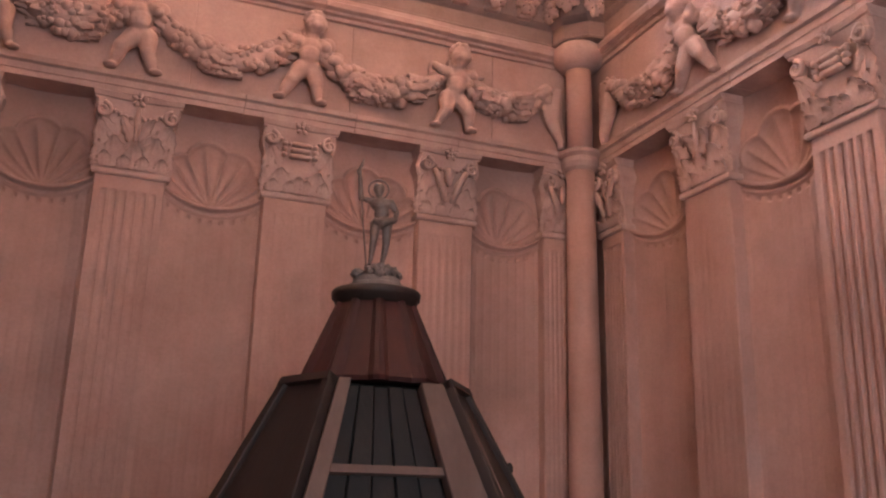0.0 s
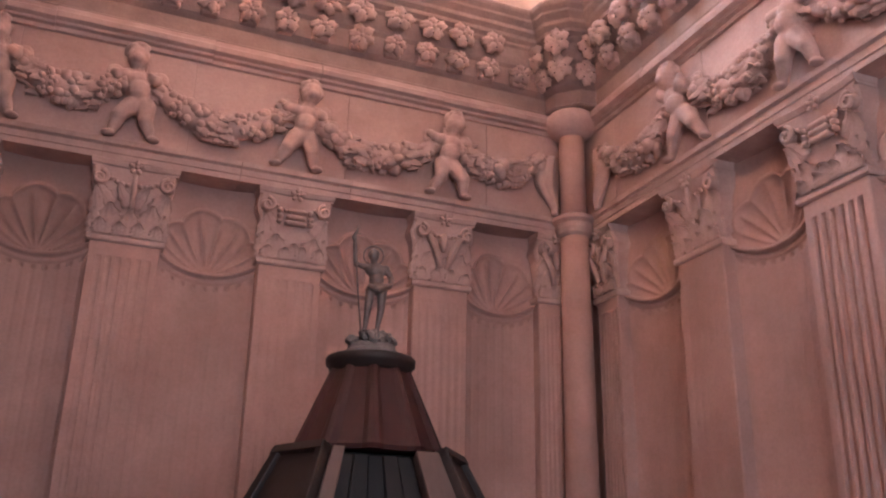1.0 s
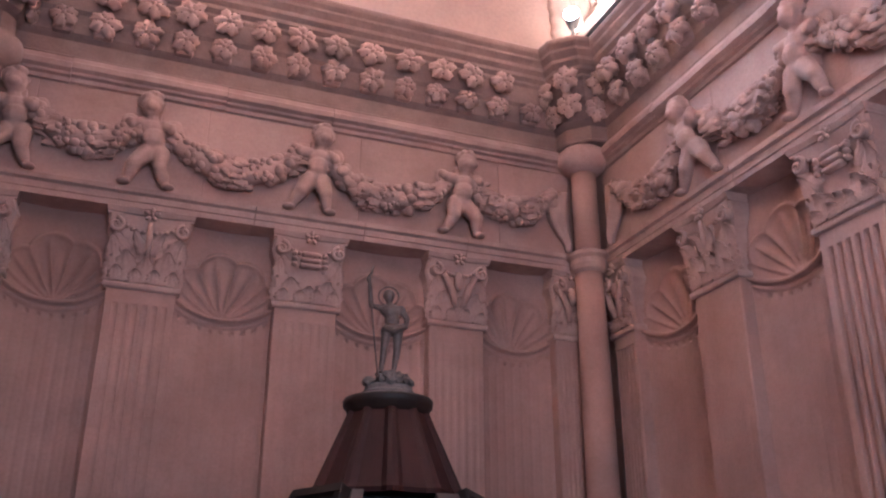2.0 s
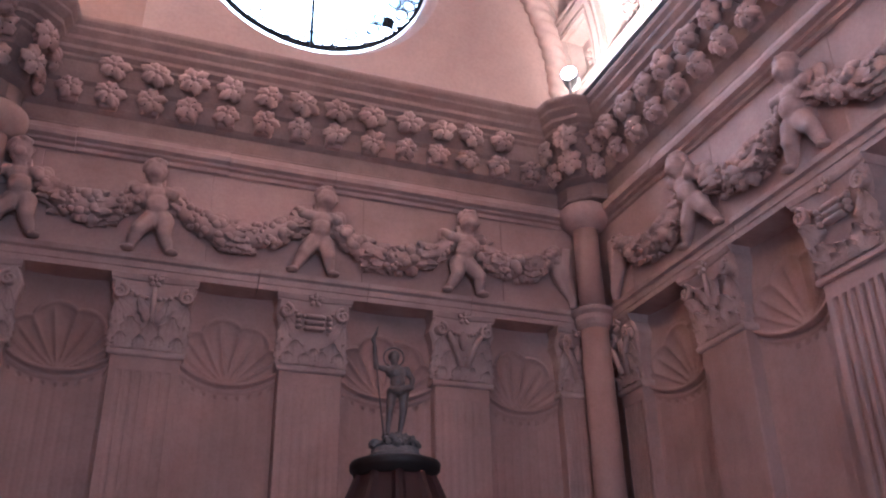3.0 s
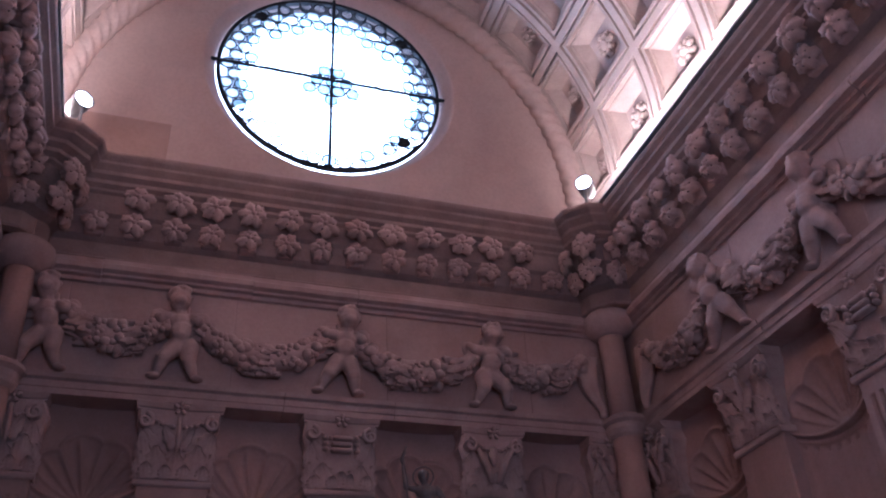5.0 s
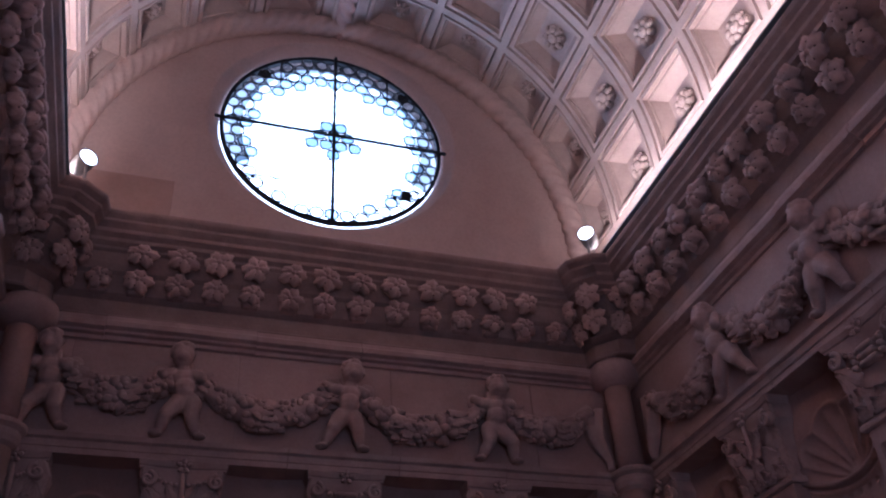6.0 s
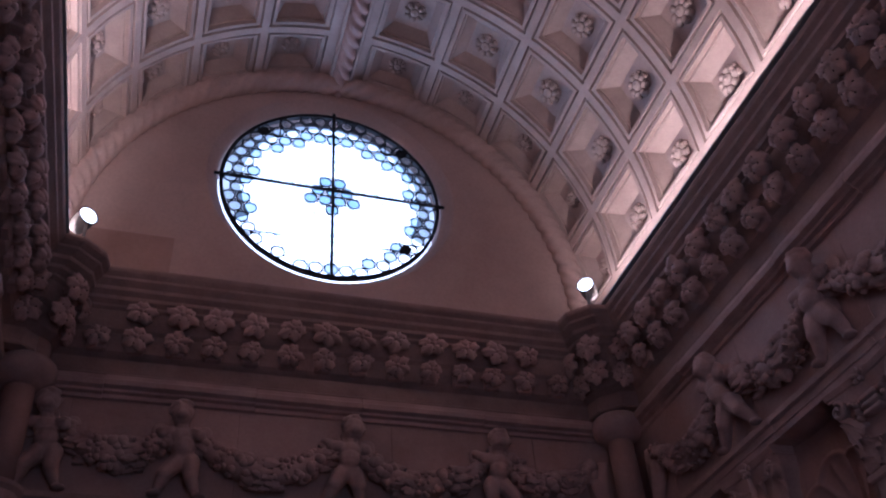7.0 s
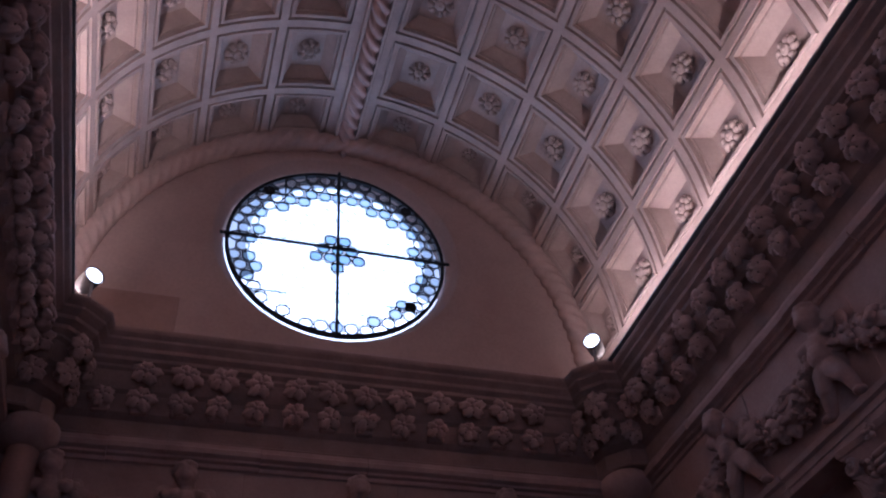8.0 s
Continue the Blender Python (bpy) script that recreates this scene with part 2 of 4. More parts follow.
def niche_surface(u0, u1, z0=0.0, segs=48):
    """One bay between two pilasters: a shallow fluted niche under a ribbed shell with a drooping lip."""
    c, w = (u0 + u1) / 2, u1 - u0
    r = w / 2
    sag, rise = 0.078, 0.345
    us = [u0 + w * i / (segs * 2) for i in range(segs * 2 + 1)]
    zs = [z0, SEAT - 0.001, SEAT, 1.0, 1.6, 2.2, 2.6, 2.8, 2.95]
    zs += [LIP - v for v in (0.125, 0.115, 0.105, 0.098, 0.094, 0.088, 0.078, 0.073, 0.066, 0.062, 0.054, 0.046, 0.040, 0.034, 0.028, 0.022, 0.016, 0.010, 0.005, 0.002, 0.0)]
    zs += [LIP + (BAY_TOP - LIP) * i / 60 for i in range(1, 61)]
    rows = []
    for z in zs:
        row = []
        t = z - LIP
        bend = max(0.0, min(1.0, (z - 2.6) / 0.3)) if z < LIP else max(0.0, 1 - t / (BAY_TOP - LIP)) ** 1.3
        for u in us:
            x = (u - c) / r
            droop = sag * min(abs(x), 1) ** 2.2 * bend
            d = NICHE_PLANE + 0.045 * max(0, 1 - x * x) ** 0.8 * (1 if z >= SEAT else 0)
            if SEAT <= z < LIP:
                if t > -0.034:
                    d -= 0.034 * max(0, math.sin(math.pi * (t + 0.034) / 0.036)) ** 0.6
                elif t > -0.066:
                    d -= 0.009 * max(0, math.sin(math.pi * (t + 0.066) / 0.032))
                elif abs(x) < 0.9:
                    notch = max(0, math.cos(x * 9 * math.pi)) ** 1.5
                    k = 0.013 if t > -0.1 else 0.0022
                    if -0.094 <= t <= -0.073 or t <= -0.098:
                        d += k * notch
            elif z >= LIP:
                fan = math.atan2(t + 0.008, x * r)
                rho = math.hypot(x * 0.98, t / rise)
                lobe = abs(math.sin(fan * 4.5))
                ridge_line = (1 - abs(math.sin(fan * 9))) ** 1.6
                edge = 0.86 + 0.12 * lobe ** 0.7
                if rho < edge:
                    q = rho / edge
                    bowl = (1 - q * q) ** 0.8
                    d += 0.042 * bowl * min(1, 0.35 + t * 9)
                    d += (0.008 - 0.023 * ridge_line + 0.006 * (1 - lobe)) * min(1, 4 * q) * min(1, (1 - q) * 6 + 0.1)
                    if rho < 0.13:
                        d -= 0.022 * (1 - rho / 0.13)
                elif rho < edge + 0.09:
                    d -= 0.014 * math.sin(math.pi * (rho - edge) / 0.09)
            row.append((u, d, z + droop))
        rows.append(row)
    return Soup().grid(rows)


FLUTE = 6


def shaft_surface(w, z0, z1, flute=1.0, depth=0.075):
    """A pilaster's shaft with sunk flutes, its face at d = 0."""
    edges, margin = [(-w / 2, depth), (-w / 2, 0.006), (-w / 2 + 0.006, 0)], w * 0.09
    fl = (w - 2 * margin) / FLUTE
    for i in range(FLUTE):
        a = -w / 2 + margin + fl * i + fl * 0.17
        b = a + fl * 0.66
        edges += [(a, 0), (a + fl * 0.08, 0.010 * flute), ((a + b) / 2, 0.016 * flute), (b - fl * 0.08, 0.010 * flute), (b, 0)]
    edges += [(w / 2 - 0.006, 0), (w / 2, 0.006), (w / 2, depth)]
    zs = [(z0, 0), (z0 + 0.05, 0), (z0 + 0.07, 1), (z1 - 0.10, 1), (z1 - 0.08, 0.6), (z1 - 0.07, 0), (z1, 0)]
    return Soup().grid([[(u, d if (d > 0.05 or abs(u) > w / 2 - 0.004) else d * k, z) for u, d in edges] for z, k in zs])


def leaf(soup, base, tip, width, curl, m=None, lobes=3):
    """An acanthus leaf from base to tip: lobed edges, a midrib and a tip that curls forward (towards -d)."""
    base, tip = Vector(base), Vector(tip)
    n, k, rows = 14, 8, []
    side = (tip - base).cross(Vector((0, -1, 0))).normalized()
    for i in range(n + 1):
        t = i / n
        mid = base.lerp(tip, min(t * 1.08, 1))
        out = curl * (0.25 * t + 1.2 * max(0, t - 0.55) ** 1.5 * 2.2)
        drop = 0.5 * curl * max(0, t - 0.72) * 2.6
        wd = width * (0.55 + 0.45 * math.sin(math.pi * min(1, 0.2 + t))) * (1 - 0.82 * max(0, t - 0.7) / 0.3) * (1 + 0.15 * math.sin(t * lobes * 2 * math.pi))
        row = []
        for j in range(k + 1):
            x = j / k * 2 - 1
            bulge = 0.35 * curl * (1 - x * x) + 0.17 * curl * math.cos(x * 11 + t * 2)
            row.append(mid + side * (x * wd / 2) + Vector((0, -out - bulge, -drop * (1 if t > 0.7 else 0))))
        rows.append(row)
    back = [[Vector((p.x, min(p.y + 0.05, max(p.y + 0.012, base.y)), p.z)) for p in r] for r in rows]
    soup.grid([[r[0] for r in rows], [r[0] for r in back]], m=m)
    soup.grid([[r[-1] for r in back], [r[-1] for r in rows]], m=m)
    soup.grid([back[-1], rows[-1]], m=m)
    soup.grid(rows, m=m)
    soup.grid([list(reversed(r)) for r in back], m=m)
    return soup


def flower(soup, radius, petals=6, depth=0.3, m=None, holes=True):
    """A carved rosette that faces -y, its foot at y = 0."""
    for i in range(petals):
        a = 2 * math.pi * i / petals + 0.26
        axes = Matrix.Rotation(-a, 3, "Y")
        c = axes @ Vector((radius * 0.62, -radius * depth, 0))
        soup.ball(c, (radius * 0.40, radius * depth * 0.55, radius * 0.30), m, 8, 5, axes)
        c2 = axes @ Vector((radius * 0.80, -radius * depth * 1.25, 0))
        soup.ball(c2, (radius * 0.18, radius * depth * 0.4, radius * 0.24), m, 7, 4, axes)
    soup.ball((0, -radius * depth * 1.1, 0), (radius * 0.26, radius * depth * 0.8, radius * 0.26), m, 9, 5)
    return soup


def volute(soup, c, r, sign, depth=0.03, m=None):
    pts, rad = [], []
    for i in range(26):
        t = i / 25
        a = sign * (t * 2.6 * math.pi) + (math.pi / 2)
        rr = r * (1 - 0.82 * t)
        pts.append((c[0] + rr * math.cos(a) * 1.0, c[1] - depth * (0.6 + 0.6 * t), c[2] + rr * math.sin(a)))
        rad.append(r * 0.30 * (1 - 0.45 * t))
    return soup.tube(pts, rad, 7, m)


def capital_parts(w_top, w_bot, style, seed):
    """Meshes of a composite capital between z = 3.165 and 3.585, faces at d = 0."""
    rnd = random.Random(seed)
    z0, z1 = 3.165, 3.585
    bell = Soup()
    rows = []
    for z, w, d in ((z0 + 0.03, w_bot - 0.02, 0.002), (z0 + 0.15, w_bot - 0.01, -0.001), (z0 + 0.25, w_bot + 0.01, -0.008), (z1 - 0.11, w_bot + 0.05, -0.016), (z1 - 0.04, w_top - 0.006, -0.038)):
        rows.append([(-w / 2, 0.11, z), (-w / 2, d + 0.012, z), (-w / 2 + 0.014, d, z), (w / 2 - 0.014, d, z), (w / 2, d + 0.012, z), (w / 2, 0.11, z)])
    bell.grid(rows)
    neck = Soup()
    rows = []
    for z, o in ((z0 - 0.010, 0.0), (z0 - 0.010, 0.008), (z0 - 0.002, 0.016), (z0 + 0.012, 0.018), (z0 + 0.024, 0.013), (z0 + 0.028, 0.0)):
        w = w_bot
        rows.append([(-w / 2 - o * 0.6, 0.075, z), (-w / 2 - o * 0.6, -o, z), (w / 2 + o * 0.6, -o, z), (w / 2 + o * 0.6, 0.075, z)])
    neck.grid(rows)
    aba = Soup()
    rows = []
    for z, o in ((z1 - 0.045, 0.0), (z1 - 0.040, 0.012), (z1 - 0.032, 0.014), (z1 - 0.027, 0.022), (z1 - 0.004, 0.034), (z1 - 0.001, 0.034)):
        row = [(-w_top / 2 - o * 0.3, 0.075, z)]
        for i in range(13):
            x = i / 12 * 2 - 1
            row.append((x * (w_top / 2 + o * 0.3), -0.03 - o + 0.022 * (1 - x * x), z))
        row.append((w_top / 2 + o * 0.3, 0.075, z))
        rows.append(row)
    rows.append([(p[0], 0.07, z1) for p in rows[-1]])
    aba.grid(rows)
    leaves = Soup()
    h = 0.22 if style != 1 else 0.17
    for k in (-1, 1):
        leaf(leaves, (k * w_bot * 0.24, -0.010, z0 + 0.03), (k * w_bot * 0.29, -0.014, z0 + h - 0.02 + rnd.uniform(-0.01, 0.01)), w_bot * 0.36, 0.040, lobes=5)
        leaf(leaves, (k * w_bot * 0.40, -0.006, z0 + 0.10), (k * (w_top / 2 - 0.035), -0.012, z1 - 0.15), w_bot * 0.24, 0.036, lobes=4)
        leaf(leaves, (k * w_bot * 0.45, 0.010, z0 + 0.03), (k * (w_bot * 0.47), 0.006, z0 + 0.17), w_bot * 0.2, 0.032, lobes=4)
    leaf(leaves, (0, -0.010, z0 + 0.03), (0, -0.016, z0 + h - 0.05), w_bot * 0.30, 0.036, lobes=5)
    for k in (-1.5, -0.5, 0.5, 1.5):
        leaf(leaves, (k * w_bot * 0.25, -0.014, z0 + 0.026), (k * w_bot * 0.26, -0.020, z0 + 0.10 + rnd.uniform(-0.01, 0.012)), w_bot * 0.22, 0.030, lobes=4)
    for k in (-1, 1):
        for i in range(5):
            t = i / 4
            leaves.ball((k * (0.03 + t * (w_top / 2 - 0.10)), -0.034, z1 - 0.125 + 0.045 * t * t), (0.013, 0.014, 0.012), None, 7, 5)
    if style == 0:
        leaves.tube([(0, -0.02, z0 + 0.12), (0.004, -0.045, z0 + 0.24), (0, -0.05, z1 - 0.07)], [0.012, 0.016, 0.010], 8)
        for k in (-1, 1):
            leaf(leaves, (k * 0.015, -0.03, z0 + 0.18), (k * 0.075, -0.03, z0 + 0.30), 0.06, 0.04)
    if style == 1:
        for i in range(3):
            leaves.box(-0.055 + 0.004 * i, 0.06 - 0.004 * i, -0.055, -0.01, z0 + 0.22 + i * 0.034, z0 + 0.242 + i * 0.034, 0.006)
            for x in (-0.085, 0.085):
                leaves.ball((x, -0.035, z0 + 0.235 + i * 0.03), (0.018, 0.022, 0.015), None, 7, 5)
    if style == 2:
        for k in (-1, 1):
            leaves.tube([(k * 0.02, -0.03, z0 + 0.10), (k * 0.05, -0.05, z0 + 0.2), (k * 0.10, -0.055, z0 + 0.29)], [0.018, 0.022, 0.016], 8)
        leaves.ball((0, -0.03, z0 + 0.26), (0.028, 0.03, 0.06), None, 9, 6)
    vol = []
    for k in (-1, 1):
        v = Soup()
        volute(v, (k * (w_top / 2 - 0.045), -0.03, z1 - 0.105), 0.042, k, 0.024)
        v.ball((k * (w_top / 2 - 0.045), -0.022, z1 - 0.105), (0.036, 0.03, 0.036), None, 12, 7)
        leaf(v, (k * w_bot * 0.28, -0.014, z0 + 0.19), (k * (w_top / 2 - 0.045), -0.022, z1 - 0.14), 0.07, 0.032)
        vol.append(v)
    fl = Soup()
    flower(fl, 0.042, 5, 0.5, Matrix.Translation((0, -0.035, z1 - 0.03)))
    return bell, neck, aba, leaves, vol, fl


def pilaster(wall, u, w_shaft, w_top, style, seed, group):
    m = WALLS[wall] @ Matrix.Translation((u, 0, 0))
    thing = empty("pilaster", m, "fluted pink limestone pilaster with a carved leafy capital", "pilaster", group)
    part("shaft", shaft_surface(w_shaft, SEAT + 0.12, 3.155, (0.55, 0.5, 0.25, 0.25, 0.3)[seed] if wall == "north" else 0.12 if seed == 1 else 1.7), STONE, thing)
    base = Soup()
    rows = []
    for z, o in ((0.0, 0.06), (SEAT - 0.02, 0.06), (SEAT - 0.02, 0.045), (SEAT + 0.03, 0.045), (SEAT + 0.05, 0.03), (SEAT + 0.08, 0.035), (SEAT + 0.11, 0.02), (SEAT + 0.12, 0.0)):
        w = w_shaft
        rows.append([(-w / 2 - o * 0.5, 0.075, z), (-w / 2 - o * 0.5, -o, z), (w / 2 + o * 0.5, -o, z), (w / 2 + o * 0.5, 0.075, z)])
    base.grid(rows)
    part("base", base, STONE, thing)
    bell, neck, aba, leaves, vol, fl = capital_parts(w_top, w_shaft + 0.015, style, seed)
    cap = part("capital", bell, CARVED, thing, "carved capital")
    part("necking", neck, CARVED, cap)
    part("abacus", aba, CARVED, cap)
    part("acanthus_leaves", leaves, CARVED, cap, smooth=True)
    for v in vol:
        part("volute", v, CARVED, cap, smooth=True)
    part("flower", fl, CARVED, cap, smooth=True)
    return thing


# pilasters along each wall: place, shaft width, abacus width, style of capital
PILASTERS = {
    "north": [(-1.60, 0.30, 0.31, 0), (-0.80, 0.345, 0.425, 0), (0.045, 0.345, 0.405, 1), (0.92, 0.335, 0.37, 2), (1.66, 0.22, 0.26, 2)],
    "east": [(0.225, 0.23, 0.26, 2), (1.09, 0.355, 0.44, 0), (1.985, 0.365, 0.45, 1), (2.88, 0.36, 0.44, 0), (3.77, 0.36, 0.44, 2), (4.66, 0.36, 0.44, 0), (5.55, 0.36, 0.44, 1)],
    "west": [(-5.55, 0.36, 0.44, 1), (-4.66, 0.36, 0.44, 0), (-3.77, 0.36, 0.44, 2), (-2.88, 0.36, 0.44, 0), (-1.985, 0.36, 0.44, 1), (-1.09, 0.355, 0.44, 0), (-0.225, 0.23, 0.26, 2)],
}
ENDS = {"north": (-HALF, HALF), "east": (0.0, -BACK), "west": (BACK, 0.0)}
wall_objects = {}
for wall, (ua, ub) in ENDS.items():
    back = Soup().box(ua - 0.6, ub + 0.6, 0.31, 0.6, 0.0, BAY_TOP, 0.0, WALLS[wall]).box(ua - 0.6, ub + 0.6, 0.0, 0.6, BAY_TOP + 0.004, LEDGE - 0.03, 0.0, WALLS[wall])
    w = structure("wall_" + wall, back, STONE, "pink limestone chapel wall with niches between pilasters", "wall")
    wall_objects[wall] = w
    edges = [ua] + [e for u, ws, wt, st in PILASTERS[wall] for e in (u - ws / 2 + 0.01, u + ws / 2 - 0.01)] + [ub]
    for e0, e1 in ((edges[0] - 0.08, edges[1]), (edges[-2], edges[-1] + 0.08)):
        part("corner_strip", Soup().box(e0, e1, NICHE_PLANE, 0.309, 0.0, BAY_TOP - 0.002, 0.0), STONE, w, m=WALLS[wall])
    for i in range(2, len(edges) - 2, 2):
        part("niche", niche_surface(edges[i], edges[i + 1]), STONE, w, "rounded niche with a shell head", smooth=True, m=WALLS[wall])
    for i, (u, ws, wt, st) in enumerate(PILASTERS[wall]):
        pilaster(wall, u, ws, wt, st, i, "pilasters of the " + wall + " wall")

# south wall with the entrance
s = Soup()
for x0, x1, z0, z1 in ((-HALF - 0.6, -1.1, 0, LEDGE), (1.1, HALF + 0.6, 0, LEDGE), (-1.1, 1.1, 3.4, LEDGE)):
    s.box(x0, x1, BACK - 0.6, BACK, z0, z1)
structure("wall_south", s, STONE, "pink limestone wall around the open entrance", "wall")


# straight mouldings: profile of (projection, height)
def moulding(wall, profile, u0, u1, jag=0.0):
    """A moulding made of stone blocks that don't quite line up."""
    rnd = random.Random(int(u1 * 100) + len(profile))
    so, u = Soup(), u0
    while u < u1 - 0.01:
        end = min(u + rnd.uniform(0.55, 1.1), u1)
        if u1 - end < 0.3:
            end = u1
        off, lift = rnd.uniform(-jag, jag), rnd.uniform(-jag, jag) * 0.5
        n, rows = max(2, int((end - u) / 0.08)), []
        for i in range(n + 1):
            v = u + 0.0015 + (end - u - 0.003) * i / n
            w = rnd.uniform(-jag, jag) * 0.35
            rows.append([(v, -o - (off + w) * (o > 0.005), z + lift * (o > 0.005)) for o, z in profile])
        so.grid(rows, m=WALLS[wall])
        for r in (rows[0], rows[-1]):
            so.add(r, [tuple(range(len(r)))], WALLS[wall])
        u = end
    return so


ARCHITRAVE = [(-0.3, BAY_TOP), (0.045, BAY_TOP), (0.048, BAY_TOP + 0.03), (0.054, BAY_TOP + 0.032), (0.058, BAY_TOP + 0.065), (0.075, BAY_TOP + 0.075), (0.08, BAY_TOP + 0.1), (0.0, BAY_TOP + 0.112)]
FRIEZE_TOP = [(0.0, 4.262), (0.022, 4.266), (0.026, 4.288), (0.05, 4.294), (0.056, 4.306), (0.082, 4.318), (0.088, 4.345), (0.07, 4.36), (0.062, 4.39), (0.0, 4.391)]
for wall, (ua, ub) in ENDS.items():
    a = tagged(part("architrave", moulding(wall, ARCHITRAVE, ua, ub, 0.002), CARVED), label="moulded stone architrave running above the capitals", category="moulding", kind="structure")
    b = tagged(part("frieze_moulding", moulding(wall, FRIEZE_TOP, ua, ub, 0.006), CARVED), label="chipped stone moulding along the top of the frieze", category="moulding", kind="structure")

    rnd = random.Random(len(wall))
    u = ua + 0.42
    cuts = [ua]
    while u < ub - 0.3:
        cuts.append(u + rnd.uniform(-0.06, 0.06))
        u += 0.87
    cuts.append(ub)
    for c0, c1 in zip(cuts, cuts[1:]):
        part("frieze_slab", Soup().box(c0 + 0.0005, c1 - 0.0005, -0.003 - rnd.uniform(0, 0.003), 0.02, 3.69, 4.268, 0.002), SLAB, wall_objects[wall], m=WALLS[wall])

# the cornice runs round the room and breaks forward over the corner columns
def cornice_loop(o, z):
    t = 0.27 - o
    corner = [(0.505 - t, o), (0.49 - t, 0.375 - t), (0.375 - t, 0.49 - t), (o, 0.505 - t)]
    nw = [(-HALF + a, -b) for a, b in corner]          # along the north wall first
    ne = [(HALF - a, -b) for a, b in corner]
    se = [(HALF - a, BACK + b) for a, b in corner]
    sw = [(-HALF + a, BACK + b) for a, b in corner]
    return [(x, y, z) for x, y in nw[::-1] + ne + se[::-1] + sw]


CORNICE = [(0.002, 4.386), (0.055, 4.388), (0.06, 4.40), (0.05, 4.41), (0.05, 4.50), (0.07, 4.515), (0.085, 4.53), (0.092, 4.58), (0.10, 4.64), (0.118, 4.66), (0.125, 4.70), (0.135, 4.77),
           (0.15, 4.785), (0.152, 4.80), (0.178, 4.818), (0.181, 4.84), (0.207, 4.862), (0.21, 4.885), (0.24, 4.915), (0.243, 4.93), (0.264, 4.952), (0.27, 4.966), (0.27, 4.98), (0.262, 4.988), (0.05, LEDGE)]
s = Soup()
rows = [cornice_loop(o, z) for o, z in CORNICE]
s.grid(rows, closed=True)
cornice = structure("cornice", s, SHADED_CORNICE, "projecting stone cornice with two rows of carved rosettes", "cornice")
s = Soup()
for x0, x1, y0, y1 in ((-HALF - 0.6, -HALF + 0.2, BACK - 0.6, 0.6), (HALF - 0.2, HALF + 0.6, BACK - 0.6, 0.6), (-HALF + 0.2, HALF - 0.2, -0.2, 0.6), (-HALF + 0.2, HALF - 0.2, BACK - 0.6, BACK + 0.2)):
    s.box(x0, x1, y0, y1, LEDGE - 0.02, LEDGE + 0.002)
part("ledge", s, SHADED_CORNICE, cornice, "flat top of the cornice")


# corner columns
def corner_column(x, y):
    thing = empty("corner_column", pose(x, y, 0), "slender round stone column with moulded rings in the corner", "column", "corner columns")
    part("shaft", Soup().lathe([(0.10, SEAT + 0.12), (0.098, 1.2), (0.092, 2.4), (0.086, 3.57)], 28), STONE, thing, smooth=True)
    part("upper_shaft", Soup().lathe([(0.08, 3.69), (0.08, 4.24)], 28), STONE, thing, smooth=True)
    part("ring", Soup().lathe([(0.086, 3.55), (0.105, 3.57), (0.115, 3.60), (0.115, 3.63), (0.135, 3.65), (0.137, 3.67), (0.10, 3.69), (0.08, 3.70)], 28), CARVED, thing)
    part("cap_ring", Soup().lathe([(0.08, 4.22), (0.10, 4.235), (0.125, 4.25), (0.15, 4.28), (0.16, 4.32), (0.155, 4.36), (0.13, 4.385), (0.10, 4.40), (0.10, 4.50)], 28), CARVED, thing, smooth=True)
    part("base", Soup().lathe([(0.17, 0.0), (0.17, SEAT), (0.15, SEAT + 0.03), (0.15, SEAT + 0.06), (0.12, SEAT + 0.08), (0.125, SEAT + 0.11), (0.10, SEAT + 0.13)], 28), STONE, thing)
    return thing


first = corner_column(HALF - 0.138, -0.11)
for x, y in ((-HALF + 0.185, -0.11), (HALF - 0.127, BACK + 0.11), (-HALF + 0.127, BACK + 0.11)):
    copy_thing(first, pose(x, y, 0))

# lunette walls with the oculus
GLASS_Y, OC_X, OC_Z, OC_R, LIP_R, LUN_Y = 0.30, 0.0, 6.383, 0.826, 0.932, 0.22


def arch_point(sv, r=RADIUS):
    """A point of the vault's section: sv metres of arc above the east springing."""
    length, deep = math.pi * RADIUS, r - RADIUS
    if sv < 0:
        return (AXIS + HALF_SPAN + deep, SPRING + sv)
    if sv > length:
        return (AXIS - HALF_SPAN - deep, SPRING + length - sv)
    return (AXIS + (HALF_SPAN + deep) * math.cos(sv / RADIUS), SPRING + (RISE + deep) * math.sin(sv / RADIUS))


n = 96
inner = [(OC_X + LIP_R * math.cos(2 * math.pi * i / n), OC_Z + LIP_R * math.sin(2 * math.pi * i / n)) for i in range(n)]
outer = []
for i in range(n):
    dx, dz = math.cos(2 * math.pi * i / n), math.sin(2 * math.pi * i / n)
    k = 4.0
    if abs(dx) > 1e-6:
        k = min(k, (2.1 - (OC_X - AXIS) * (1 if dx > 0 else -1)) / abs(dx))
    if dz < -1e-6:
        k = min(k, (OC_Z - LEDGE + 0.02) / -dz)
    if dz > 1e-6:
        k = min(k, (7.75 - OC_Z) / dz)
    outer.append((OC_X + dx * k, OC_Z + dz * k))
s = Soup()
